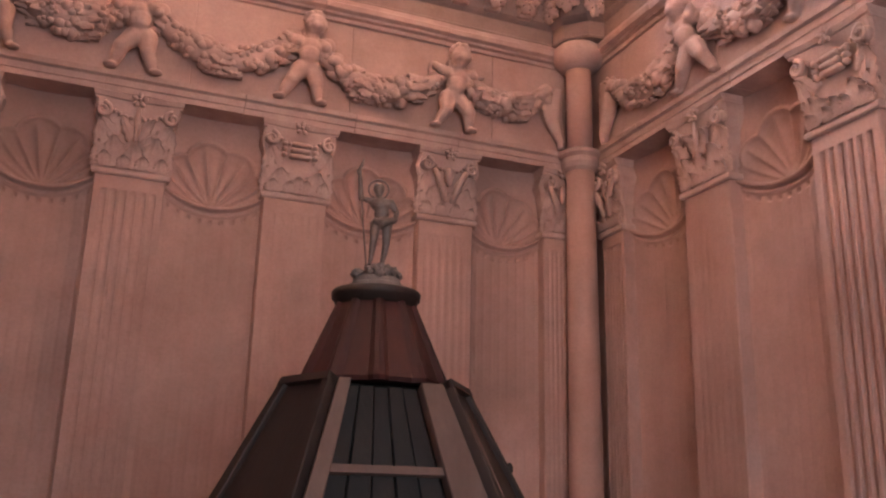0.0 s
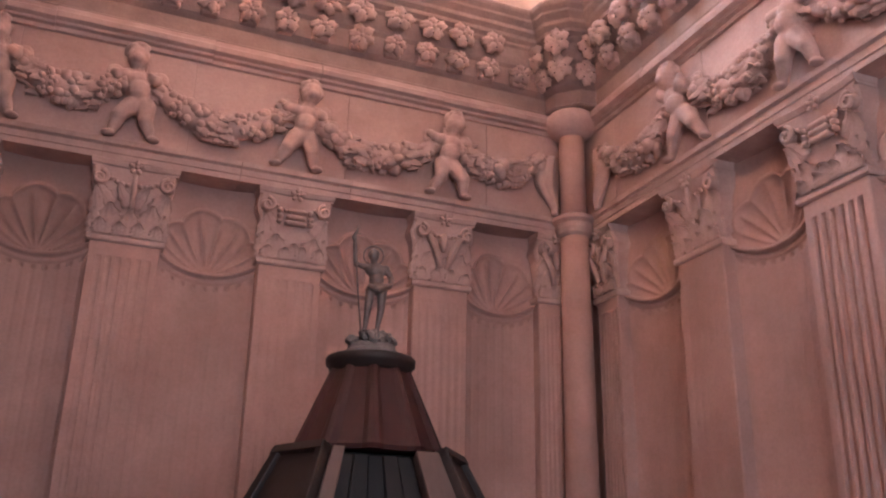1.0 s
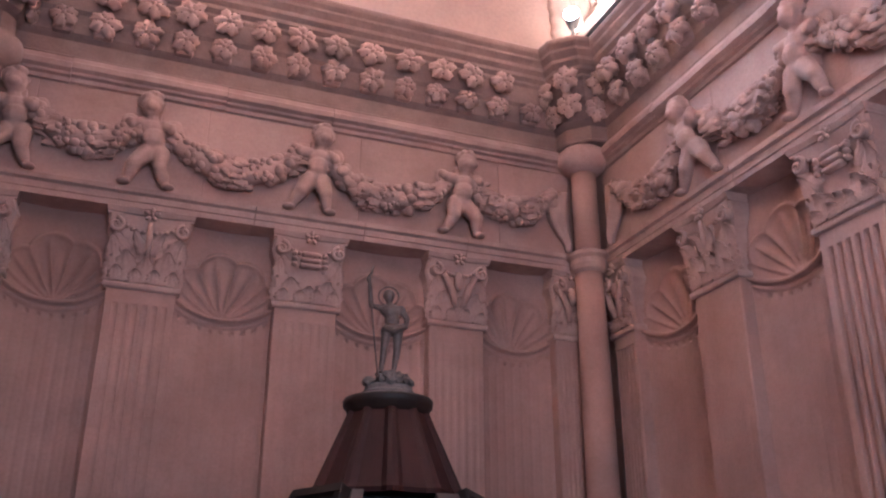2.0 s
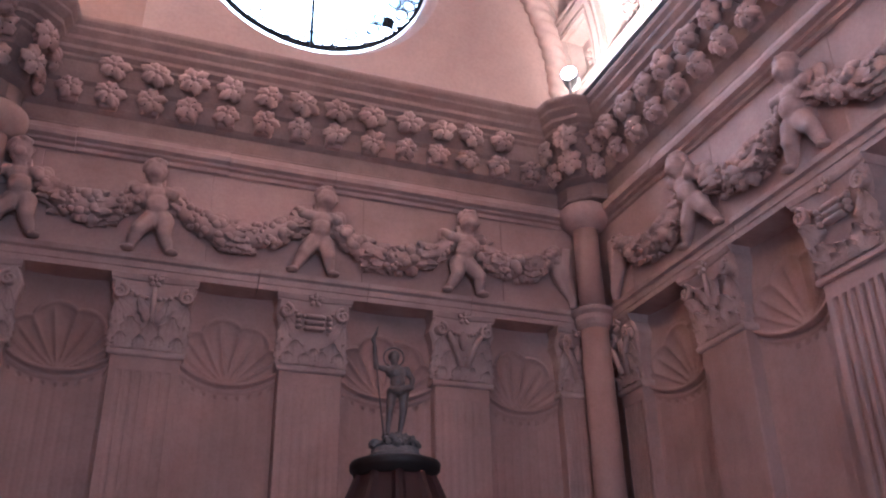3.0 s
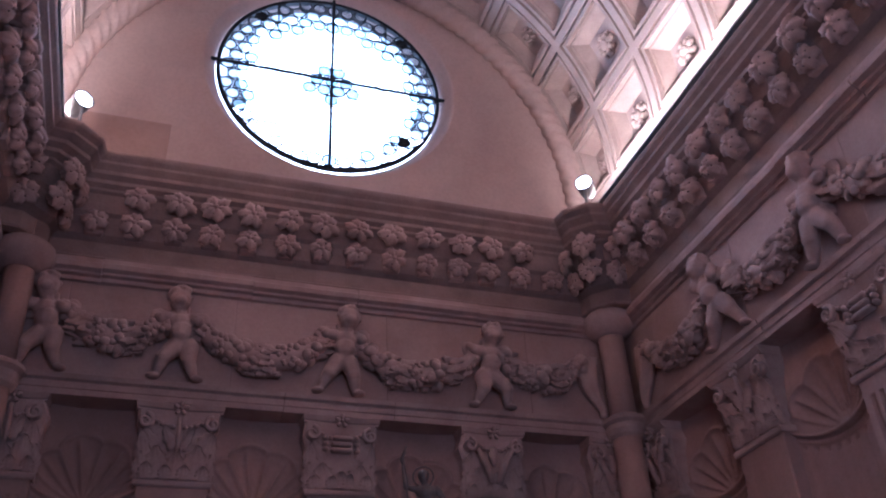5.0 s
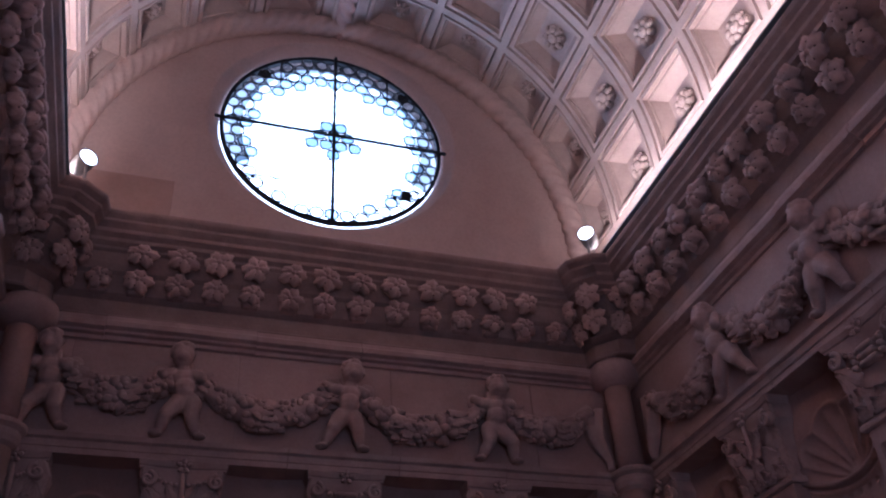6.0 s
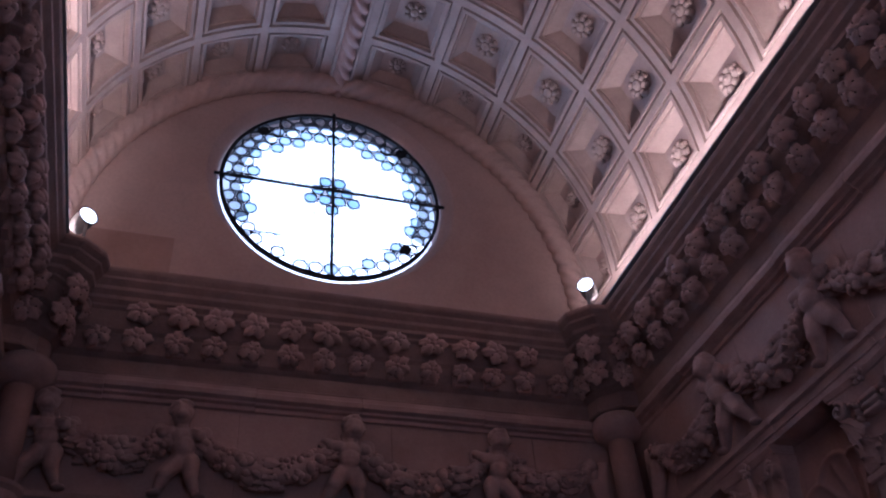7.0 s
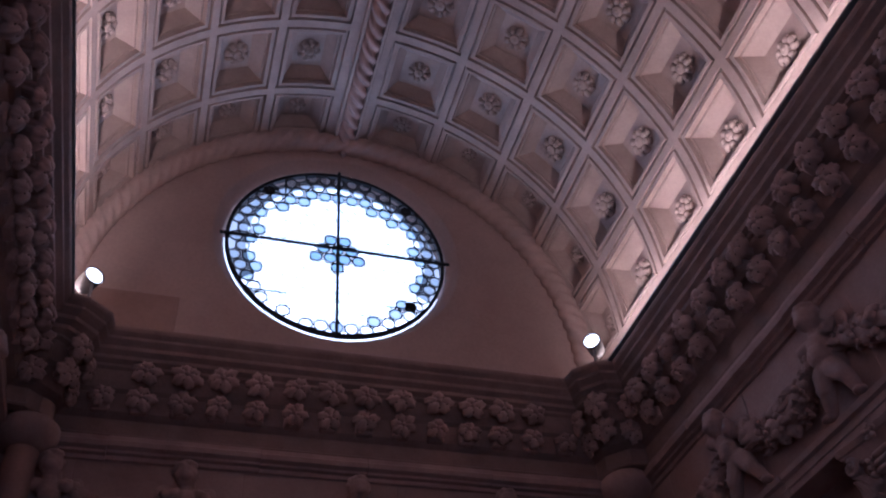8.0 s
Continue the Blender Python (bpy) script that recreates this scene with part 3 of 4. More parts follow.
s.grid([[(x, LUN_Y, z) for x, z in outer], [(x, LUN_Y, z) for x, z in inner],
        [(OC_X + (x - OC_X) * 0.985, LUN_Y + 0.012, OC_Z + (z - OC_Z) * 0.985) for x, z in inner],
        [(OC_X + (x - OC_X) * (OC_R + 0.012) / LIP_R, GLASS_Y + 0.03, OC_Z + (z - OC_Z) * (OC_R + 0.012) / LIP_R) for x, z in inner],
        [(OC_X + (x - OC_X) * (OC_R + 0.012) / LIP_R, 0.43, OC_Z + (z - OC_Z) * (OC_R + 0.012) / LIP_R) for x, z in inner],
        [(x, 0.43, z) for x, z in outer]], closed=True)
lunette = structure("lunette_wall", s, PLASTER, "smooth pinkish plaster lunette pierced by a round window", "wall")
part("plaster_patch", Soup().box(-1.62, -1.07, LUN_Y - 0.004, LUN_Y + 0.01, LEDGE, 5.655, 0.003), PATCH, lunette, "older pinker plaster patch")
s = Soup().box(-2.4, 2.4, BACK - 0.5, BACK, LEDGE, 7.9)
structure("lunette_wall_south", s, PLASTER, "plain plaster lunette above the entrance", "wall")

# the coffered barrel vault, one shell with sunk coffers; sv runs along its section, y along its axis
ROW_EAST, STEP_EAST, ROW_WEST, STEP_WEST = [radians(v) * RADIUS for v in (77.1, 17.83, 77.1, 16.6)]
RING1, RING_STEP, RING_END = -0.618, 0.617, 0.155
LENGTH = math.pi * RADIUS
SECTIONS = [(0.0, 0.0), (0.030, 0.0), (0.034, 0.026), (0.048, 0.026), (0.052, 0.002), (0.076, 0.002), (0.081, 0.034), (0.095, 0.034), (0.100, 0.044), (0.164, 0.110), (0.168, 0.110)]


def vault_point(sv, y, depth):
    x, z = arch_point(sv, RADIUS + depth)
    return (x, y, z)


def coffer(soup, s0, s1, y0, y1, deep=1.1):
    """One coffer: stepped frames, sloping sides and a flat back."""
    k, rows = 5, []
    for inset, depth in SECTIONS:
        i_s, i_y = inset, inset * min(1, (y1 - y0) / 0.605 + 0.05)
        a, b, c, d = s0 + i_s, s1 - i_s, y0 + i_y, y1 - i_y
        ring = [(a + (b - a) * i / k, c) for i in range(k)] + [(b, c + (d - c) * i / k) for i in range(k)]
        ring += [(b + (a - b) * i / k, d) for i in range(k)] + [(a, d + (c - d) * i / k) for i in range(k)]
        rows.append([vault_point(p, q, depth * deep) for p, q in ring])
    soup.grid(rows, closed=True)
    a, b, c, d = s0 + i_s, s1 - i_s, y0 + i_y, y1 - i_y
    g = [[vault_point(a + (b - a) * i / 4, c + (d - c) * j / 4, SECTIONS[-1][1] * deep) for j in range(5)] for i in range(5)]
    soup.grid(g)


rings = [(RING1 + RING_STEP / 2, RING_END)]
y = RING1 + RING_STEP / 2
while y > BACK + 0.3:
    rings.append((y - RING_STEP, y))
    y -= RING_STEP
s, centres = Soup(), []
rows_s = [(ROW_EAST - STEP_EAST * i, STEP_EAST / 2) for i in range(6)] + [(LENGTH - ROW_WEST + STEP_WEST * i, STEP_WEST / 2) for i in range(6)]
for i, (y0, y1) in enumerate(rings):
    for sv, half in rows_s:
        coffer(s, sv - half, sv + half, y0, y1)
        centres.append((sv, (y0 + y1) / 2, 0.78 if i == 0 else 1.0))
ridge0, ridge1 = ROW_EAST + STEP_EAST / 2, LENGTH - ROW_WEST - STEP_WEST / 2
s.grid([[vault_point(ridge0 + (ridge1 - ridge0) * i / 6, y, 0) for y in (BACK - 0.1, RING_END)] for i in range(7)])
for e, low in ((1, ROW_EAST - STEP_EAST * 5.5), (-1, ROW_WEST - STEP_WEST * 5.5)):
    s.grid([[vault_point(v if e > 0 else LENGTH - v, y, 0) for y in (BACK - 0.1, RING_END)] for v in (low, low - 0.35)])
# outer skin and front edge
k = 64
out = [[vault_point(-0.9 + (LENGTH + 1.8) * i / k, y, 0.22) for i in range(k + 1)] for y in (BACK - 0.1, 0.6)]
s.grid(out)
s.grid([[vault_point(-0.9 + (LENGTH + 1.8) * i / k, RING_END, dd) for i in range(k + 1)] for dd in (0, 0.22)])
vault = structure("ceiling", s, VAULT, "barrel vault of square sunk stone coffers with rosettes", "ceiling")

ros = Soup()
for i in range(8):
    axes = Matrix.Rotation(-2 * math.pi * i / 8, 3, "Y")
    ros.ball(axes @ Vector((0.062, -0.022, 0)), (0.026, 0.024, 0.022), None, 8, 5, axes)
    ros.ball(axes @ Vector((0.084, -0.012, 0)), (0.014, 0.016, 0.026), None, 8, 5, axes)
ros.lathe([(0.05, 0.006), (0.046, -0.018), (0.03, -0.02)], 12, Matrix.Rotation(-math.pi / 2, 4, "X"))
ros.lathe([(0.036, 0.0), (0.036, 0.034), (0.028, 0.046), (0.018, 0.04), (0.012, 0.05), (0.004, 0.053)], 12, Matrix.Rotation(math.pi / 2, 4, "X"))
ros_mesh = ros.mesh("coffer_rosette", VAULT, True)
for sv, y, sc in centres:
    x, z = arch_point(sv, RADIUS + 0.119)
    a = min(max(sv / RADIUS, 0), math.pi)
    m = Matrix.Translation((x, y, z)) @ Matrix.Rotation(math.pi / 2 - a, 4, "Y") @ Matrix.Rotation(math.pi / 2, 4, "X") @ Matrix.Rotation(random.uniform(-0.3, 0.3), 4, "Y") @ Matrix.Scale(sc * random.uniform(0.92, 1.06), 4)
    part("rosette", ros_mesh, CARVED, vault, m=m)


def rope(path_fn, n, r, twist, strands=3, amp=0.22):
    """A carved twisted band round a path."""
    pts = [Vector(path_fn(i / n)) for i in range(n + 1)]
    soup, rows, sides, up = Soup(), [], 18, None
    for i, p in enumerate(pts):
        d = (pts[min(i + 1, n)] - pts[max(i - 1, 0)]).normalized()
        up = (up or d.orthogonal()).normalized()
        up = (up - d * up.dot(d)).normalized()
        side = d.cross(up)
        row = []
        for j in range(sides):
            a = 2 * math.pi * j / sides
            q = r * (1 - amp + amp * abs(math.cos((a * strands + i * twist) / 2)) * 1.6)
            row.append(p + q * (math.cos(a) * up + math.sin(a) * side))
        rows.append(row)
    return soup.grid(rows, closed=True, caps=True)


ridge = rope(lambda t: (AXIS, RING_END + 0.02 + (BACK - RING_END) * t, SPRING + RISE - 0.012), 840, 0.066, 0.42, 3, 0.34)
rb = part("ridge_rib", ridge, CARVED, vault, "twisted carved rib along the crown", True)
f = Soup()
for e in (-1, 1):
    f.box(AXIS + e * 0.083 - 0.013, AXIS + e * 0.083 + 0.013, BACK, RING_END, SPRING + RISE - 0.045, SPRING + RISE + 0.01, 0.005)
part("fillet", f, VAULT, rb)
arch = rope(lambda t: (AXIS + (HALF_SPAN - 0.03) * math.cos(math.pi * t * 1.3 - 0.15 * math.pi) if 0.115 < t < 0.885 else AXIS + (HALF_SPAN - 0.03) * (1 if t < 0.5 else -1), 0.17,
                       SPRING + (RISE - 0.03) * math.sin(math.pi * t * 1.3 - 0.15 * math.pi) if 0.115 < t < 0.885 else SPRING - (0.1154 - (t if t < 0.5 else 1 - t)) * 7.5), 700, 0.085, 0.66, 4, 0.16)
part("arch_moulding", arch, PLASTER, vault, "carved leafy roll moulding round the lunette", True)
boss = Soup().lathe([(0.0, -0.12), (0.02, -0.11), (0.03, -0.07), (0.06, -0.05), (0.075, 0.0), (0.08, 0.05)], 10, Matrix.Translation((AXIS, RING_END + 0.03, SPRING + RISE - 0.04)))
part("boss", boss, CARVED, rb)

# ---------------------------------------------------------------- oculus window
window = tagged(new("window_1"), label="round leaded window of bottle-glass roundels crossed by iron bars", category="window", kind="structure")
window.matrix_world = pose(OC_X, GLASS_Y, OC_Z)
rim = Soup()
rim.grid([[((OC_R + a) * math.cos(2 * math.pi * i / 96), b, (OC_R + a) * math.sin(2 * math.pi * i / 96)) for i in range(96)] for a, b in ((0.01, 0.02), (0.01, -0.015), (-0.018, -0.015), (-0.018, 0.02))], closed=True)
part("window_frame", rim, IRON, window, "dark iron rim")
for nm, b in (("vertical_bar", Soup().box(-0.011, 0.011, -0.03, 0.0, -OC_R - 0.03, OC_R + 0.03, 0.003)), ("horizontal_bar", Soup().box(-OC_R - 0.05, OC_R + 0.05, -0.028, -0.006, -0.012, 0.010, 0.003))):
    part(nm, b, IRON, window)
for x, z in ((0.5, 0.50), (-0.5, 0.5), (0.5, -0.5), (-0.5, -0.5)):
    sg = 1 if x > 0 else -1
    end = math.sqrt(OC_R ** 2 - z * z)
    part("stay_bar", Soup().box(min(sg * 0.36, sg * end), max(sg * 0.36, sg * end), -0.014, -0.004, z - 0.006, z + 0.006, 0.002), IRON, window)
    if x > 0 or z > 0:
        part("iron_rosette", flower(Soup(), 0.052, 8, 0.2, Matrix.Translation((sg * 0.545, -0.016, z + 0.01))), IRON, window, smooth=True)
    e2 = math.sqrt(OC_R ** 2 - 0.42 ** 2)
    zz = 1 if z > 0 else -1
    if zz > 0:
        part("stay_bar", Soup().box(sg * 0.42 - 0.006, sg * 0.42 + 0.006, -0.014, -0.004, 0.46, e2, 0.002), IRON, window)
PITCH = 0.108
disc = Soup().lathe([(0.001, 0.006), (0.012, 0.005), (0.02, 0.003), (0.0475, 0.0)], 20, Matrix.Rotation(math.pi / 2, 4, "X"), caps=False)
disc_meshes = [disc.mesh("roundel", g, True) for g in (GLASS, RIM_SHADED, HALF_SHADED, BLUISH)]
came, pane = Soup(), Soup()
ring_pts = [(0.0475 * math.cos(2 * math.pi * i / 20), 0, 0.0475 * math.sin(2 * math.pi * i / 20)) for i in range(20)]
row = 0
zrow = -8 * PITCH * 0.866
while zrow < OC_R:
    for i in range(-9, 10):
        x = (i + 0.5 * (row % 2)) * PITCH
        dist = math.hypot(x, zrow)
        if dist < OC_R - 0.025:
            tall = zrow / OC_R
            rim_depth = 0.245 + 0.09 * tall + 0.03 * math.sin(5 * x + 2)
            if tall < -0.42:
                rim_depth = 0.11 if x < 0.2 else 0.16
            # darker glass towards the rim, where the reveal's shade is tinted in
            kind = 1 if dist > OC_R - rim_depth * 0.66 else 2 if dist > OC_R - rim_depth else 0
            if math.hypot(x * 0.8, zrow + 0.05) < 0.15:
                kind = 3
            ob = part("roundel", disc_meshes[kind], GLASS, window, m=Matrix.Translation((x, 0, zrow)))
            ob.visible_shadow = False
            came.tube(ring_pts, 0.0072 if kind else 0.0036, 5, Matrix.Translation((x, 0, zrow)), closed=True)
            for a in range(6):
                b = radians(30 + 60 * a)
                p, q = (x + 0.049 * math.cos(b), 0, zrow + 0.049 * math.sin(b)), (x + 0.063 * math.cos(b), 0, zrow + 0.063 * math.sin(b))
                if kind and math.hypot(q[0], q[2]) < OC_R:
                    came.tube([p, q], 0.0055 if kind else 0.0028, 4)
    zrow += PITCH * 0.866
    row += 1
part("leading", came, LEAD, window, "dark lead cames between the roundels")
back = Soup().grid([[(OC_R * rr * math.cos(2 * math.pi * i / 48), 0.012, OC_R * rr * math.sin(2 * math.pi * i / 48)) for i in range(48)] for rr in (0.001, 0.82)], closed=True)
rim_glass = Soup().grid([[(OC_R * rr * math.cos(radians(-30 + 5 * i)), 0.012, OC_R * rr * math.sin(radians(-30 + 5 * i))) for i in range(49)] for rr in (0.82, 1.0)])
part("rim_infill_glass", rim_glass, DIM, window, "glass pieces along the rim, tinted dark for the reveal's shade").visible_shadow = False
ob = part("infill_glass", back, GLASS, window, "small glass pieces between the roundels")
ob.visible_shadow = False

sky_sheet = Soup().grid([[(-2.2, 1.3, z), (2.2, 1.3, z)] for z in (5.0, 9.2)])
structure("backdrop", sky_sheet, SKYGLOW, "bright white sky outside the round window", "sky")

# ---------------------------------------------------------------- cornice rosettes
def rosette_mesh(seed, petals):
    """A leafy carved rosette facing -y: ragged curling petals on a short neck, with dark beads painting the shade of
    its drilled holes.
    """
    rnd = random.Random(seed)
    so, holes = Soup(), Soup()
    n, rows = 45, []
    wide = [rnd.uniform(0.88, 1.12) for _ in range(petals)]
    curl = [rnd.uniform(-0.010, 0.012) for _ in range(petals)]
    for k in range(8):
        q, row = k / 7, []
        for j in range(n):
            a = 2 * math.pi * j / n
            p = a / (2 * math.pi) * petals
            i, f = int(p) % petals, p - int(p)
            bow = math.sin(math.pi * f)
            r = 0.100 * q * (1 - q ** 2 * (0.34 * (1 - bow ** 0.6))) * (1 + (wide[i] - 1) * bow) * (1 + 0.07 * q * q * math.cos(5 * math.pi * f))
            y = -0.022 - 0.030 * math.sin(math.pi * min(1, 0.15 + 0.85 * q)) * (0.45 + 0.55 * bow ** 0.7) - curl[i] * q ** 3 * bow + 0.010 * q * abs(math.cos(3 * math.pi * f)) * bow
            row.append((r * math.cos(a), y, r * math.sin(a)))
        rows.append(row)
    rows.append([(x * 0.93, y + 0.016, z * 0.93) for x, y, z in rows[-1]])
    rows.append([(x * 0.45, 0.0, z * 0.45) for x, y, z in rows[-2]])
    rows.append([(x * 0.42, 0.075, z * 0.42) for x, y, z in rows[-3]])
    so.grid([list(reversed(r)) for r in rows], closed=True)
    so.ball((0, -0.040, 0), (0.018, 0.018, 0.018), None, 8, 5)
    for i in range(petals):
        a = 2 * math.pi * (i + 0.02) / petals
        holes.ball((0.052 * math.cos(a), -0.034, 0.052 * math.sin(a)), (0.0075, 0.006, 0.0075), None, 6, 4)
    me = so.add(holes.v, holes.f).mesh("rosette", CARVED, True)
    me.materials.append(HOLE_SHADE)
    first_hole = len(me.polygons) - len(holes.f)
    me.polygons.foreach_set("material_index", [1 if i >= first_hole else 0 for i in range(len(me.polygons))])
    return me


ros_set = [rosette_mesh(i, p) for i, p in enumerate((5, 5, 6, 5))]
bracket_mesh = Soup().box(-0.052, 0.052, -0.118, -0.05, 4.520, 4.60, 0.010).mesh("bracket", CARVED)
rnd = random.Random(4)
for wall, (ua, ub) in ENDS.items():
    count = int((ub - ua - 1.0) / 0.2115)
    start = (ua + ub) / 2 - count * 0.2115 / 2
    for i in range(count + 1):
        for o, z, tilt in ((0.130, 4.588, 6), (0.180, 4.733, 8)):
            if z > 4.7 and wall == "north" and i in (0, count):
                continue
            m_u = start + i * 0.2115 + rnd.uniform(-0.012, 0.012)
            m = WALLS[wall] @ Matrix.Translation((m_u, -o, z)) @ Matrix.Rotation(radians(tilt + rnd.uniform(-10, 10)), 4, "X") @ Matrix.Diagonal((0.88, 1.15, 0.76, 1) if z < 4.7 else (1.0, 1.2, 0.80, 1)) @ Matrix.Rotation(rnd.uniform(0, 6.28), 4, "Y") @ Matrix.Scale(rnd.uniform(0.88, 1.0), 4)
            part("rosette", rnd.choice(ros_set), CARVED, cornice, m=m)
            if z < 4.7:
                part("bracket", bracket_mesh, CARVED, cornice, m=WALLS[wall] @ Matrix.Translation((m_u, 0, 0)))
for cx, ex in ((HALF, -1), (-HALF, 1)):
    for b, z, ang in ((0.31, 4.588, 45), (0.37, 4.735, 45), (0.24, 4.59, 5), (0.3, 4.735, 5), (0.24, 4.59, 85), (0.3, 4.735, 85)):
        a = radians(ang)
        d = Vector((ex * math.sin(a), -math.cos(a), 0))
        c = Vector((cx + ex * 0.127, -0.11, z)) + d * (b - 0.03)
        turn = math.atan2(d.x, -d.y)
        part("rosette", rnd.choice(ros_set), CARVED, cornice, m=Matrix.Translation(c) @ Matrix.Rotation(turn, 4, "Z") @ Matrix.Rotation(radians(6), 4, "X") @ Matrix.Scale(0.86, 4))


# ---------------------------------------------------------------- frieze: winged child figures and garlands
def fused(name, soup, voxel, smooth, material):
    """Joins overlapping forms into one skin."""
    ob = new(name, soup.mesh(name, material, True))
    r = ob.modifiers.new("skin", "REMESH")
    r.mode, r.voxel_size, r.use_smooth_shade = "VOXEL", voxel, True
    sm = ob.modifiers.new("soft", "SMOOTH")
    sm.factor, sm.iterations = 0.5, smooth
    me = bpy.data.meshes.new_from_object(ob.evaluated_get(bpy.context.evaluated_depsgraph_get()))
    bpy.data.objects.remove(ob)
    me.name = name
    me.materials.clear()
    me.materials.append(material)
    me.polygons.foreach_set("use_smooth", [True] * len(me.polygons))
    return me


def limb(so, pts, radii):
    so.tube(pts, radii, 10)
    for p, r in zip(pts, radii):
        so.ball(p, r * 1.0, None, 10, 6)


def child_figure(variant):
    """A plain stone child figure, feet at z = 0, about 0.55 high, standing against d = 0."""
    so = Soup()
    lean, sway = (-0.015, 0.01, 0.02, 0.0, -0.045)[variant], (0.012, -0.012, 0.01, 0.0, 0.01)[variant]
    hip = (sway, -0.072, 0.215)
    chest = (lean, -0.085, 0.335)
    so.ball(hip, (0.068, 0.058, 0.058))
    so.ball(((lean + sway) / 2, -0.098, 0.272), (0.062, 0.06, 0.062))
    so.ball(chest, (0.066, 0.054, 0.055))
    head = (lean + (-0.012, 0.012, 0.016, -0.02, -0.02)[variant], -0.112, 0.462)
    so.ball(head, (0.060, 0.060, 0.068))
    so.ball((head[0], head[1] - 0.042, head[2] - 0.022), (0.034, 0.026, 0.028))
    rnd = random.Random(variant)
    for i in range(44):
        a, b = rnd.uniform(0, 6.28), rnd.uniform(-0.05, 1.35)
        if math.sin(a) < -0.3 and b < 0.6:
            continue
        so.ball((head[0] + 0.060 * math.cos(a) * math.cos(b), head[1] + 0.055 * math.sin(a) * math.cos(b) + 0.008, head[2] + 0.012 + 0.060 * math.sin(b)), rnd.uniform(0.015, 0.024), None, 7, 4)
    so.tube([(chest[0], -0.085, 0.37), (head[0], -0.098, 0.42)], [0.036, 0.034], 8)
    spread = ((-0.105, 0.085), (-0.10, 0.095), (-0.115, 0.085), (-0.07, 0.05), (-0.13, 0.15))[variant]
    knees = ((-0.08, 0.05), (-0.055, 0.085), (-0.07, 0.065), (-0.055, 0.05), (-0.055, 0.105))[variant]
    for sx, fx, kx in zip((-1, 1), spread, knees):
        limb(so, [(hip[0] + sx * 0.034, -0.078, 0.195), (kx, -0.098, 0.118)], [0.053, 0.041])
        limb(so, [(kx, -0.092, 0.112), ((kx + fx) / 2, -0.078, 0.075), (fx, -0.064, 0.032)], [0.038, 0.035, 0.024])
        so.ball((fx + sx * 0.018, -0.080, 0.016), (0.036, 0.034, 0.017))
    arms = (((-0.13, -0.05, 0.385), (0.085, -0.135, 0.335)), ((-0.12, -0.06, 0.40), (0.115, -0.075, 0.385)), ((-0.115, -0.06, 0.40), (0.115, -0.075, 0.36)), ((-0.04, -0.14, 0.255), (0.115, -0.07, 0.40)), ((-0.12, -0.10, 0.43), (0.06, -0.12, 0.40)))[variant]
    for sx, hd in zip((-1, 1), arms):
        sh = (chest[0] + sx * 0.06, -0.088, 0.36)
        el = ((sh[0] + hd[0]) / 2 + sx * 0.012, (sh[1] + hd[1]) / 2 - 0.022, (sh[2] + hd[2]) / 2 - 0.02)
        limb(so, [sh, el, hd], [0.034, 0.031, 0.022])
        so.ball(hd, 0.024, None, 8, 5)
    for sx in (-1, 1):
        so.ball((chest[0] + sx * 0.10, -0.022, 0.375), (0.058, 0.018, 0.08), None, 10, 6, Matrix.Rotation(sx * 0.5, 3, "Y"))
    so.box(chest[0] - 0.045, chest[0] + 0.045, -0.06, 0.01, 0.2, 0.46)
    return fused("child_figure", so, 0.0065, 1, CARVED)


def drapery_end(side):
    """A carved hanging drapery that rises to a knot beside the corner column; side is +1 where the column is to the right."""
    rows = []
    for i in range(25):
        t = i / 24
        z = 0.42 - 0.40 * t
        c = side * (0.035 - 0.055 * math.sin(math.pi * min(1, t * 1.15)) + 0.02 * t)
        w = 0.020 + 0.050 * math.sin(math.pi * min(1, 0.12 + t * 0.95)) ** 1.2
        row = []
        for j in range(20):
            a = 2 * math.pi * j / 20
            fold = 1 + 0.16 * math.sin(5 * a + 4 * t)
            row.append((c + w * fold * math.cos(a), -0.03 - 0.055 * math.sin(math.pi * (0.15 + 0.7 * t)) * max(-0.3, -math.sin(a)) * fold, z))
        rows.append(row)
    so = Soup().grid(rows, closed=True, caps=True)
    return so


figures = [child_figure(i) for i in range(5)]
FEET = BAY_TOP + 0.112
FIGURES = {"north": [(-1.52, 0), (-0.845, 0), (0.03, 2), (0.925, 1), (1.60, 3)],
           "east": [(0.28, 3), (1.14, 4), (1.95, 1), (2.85, 0), (3.75, 2), (4.65, 1), (5.5, 0)],
           "west": [(-5.5, 0), (-4.65, 1), (-3.75, 2), (-2.85, 0), (-1.95, 1), (-1.1, 2), (-0.3, 3)]}


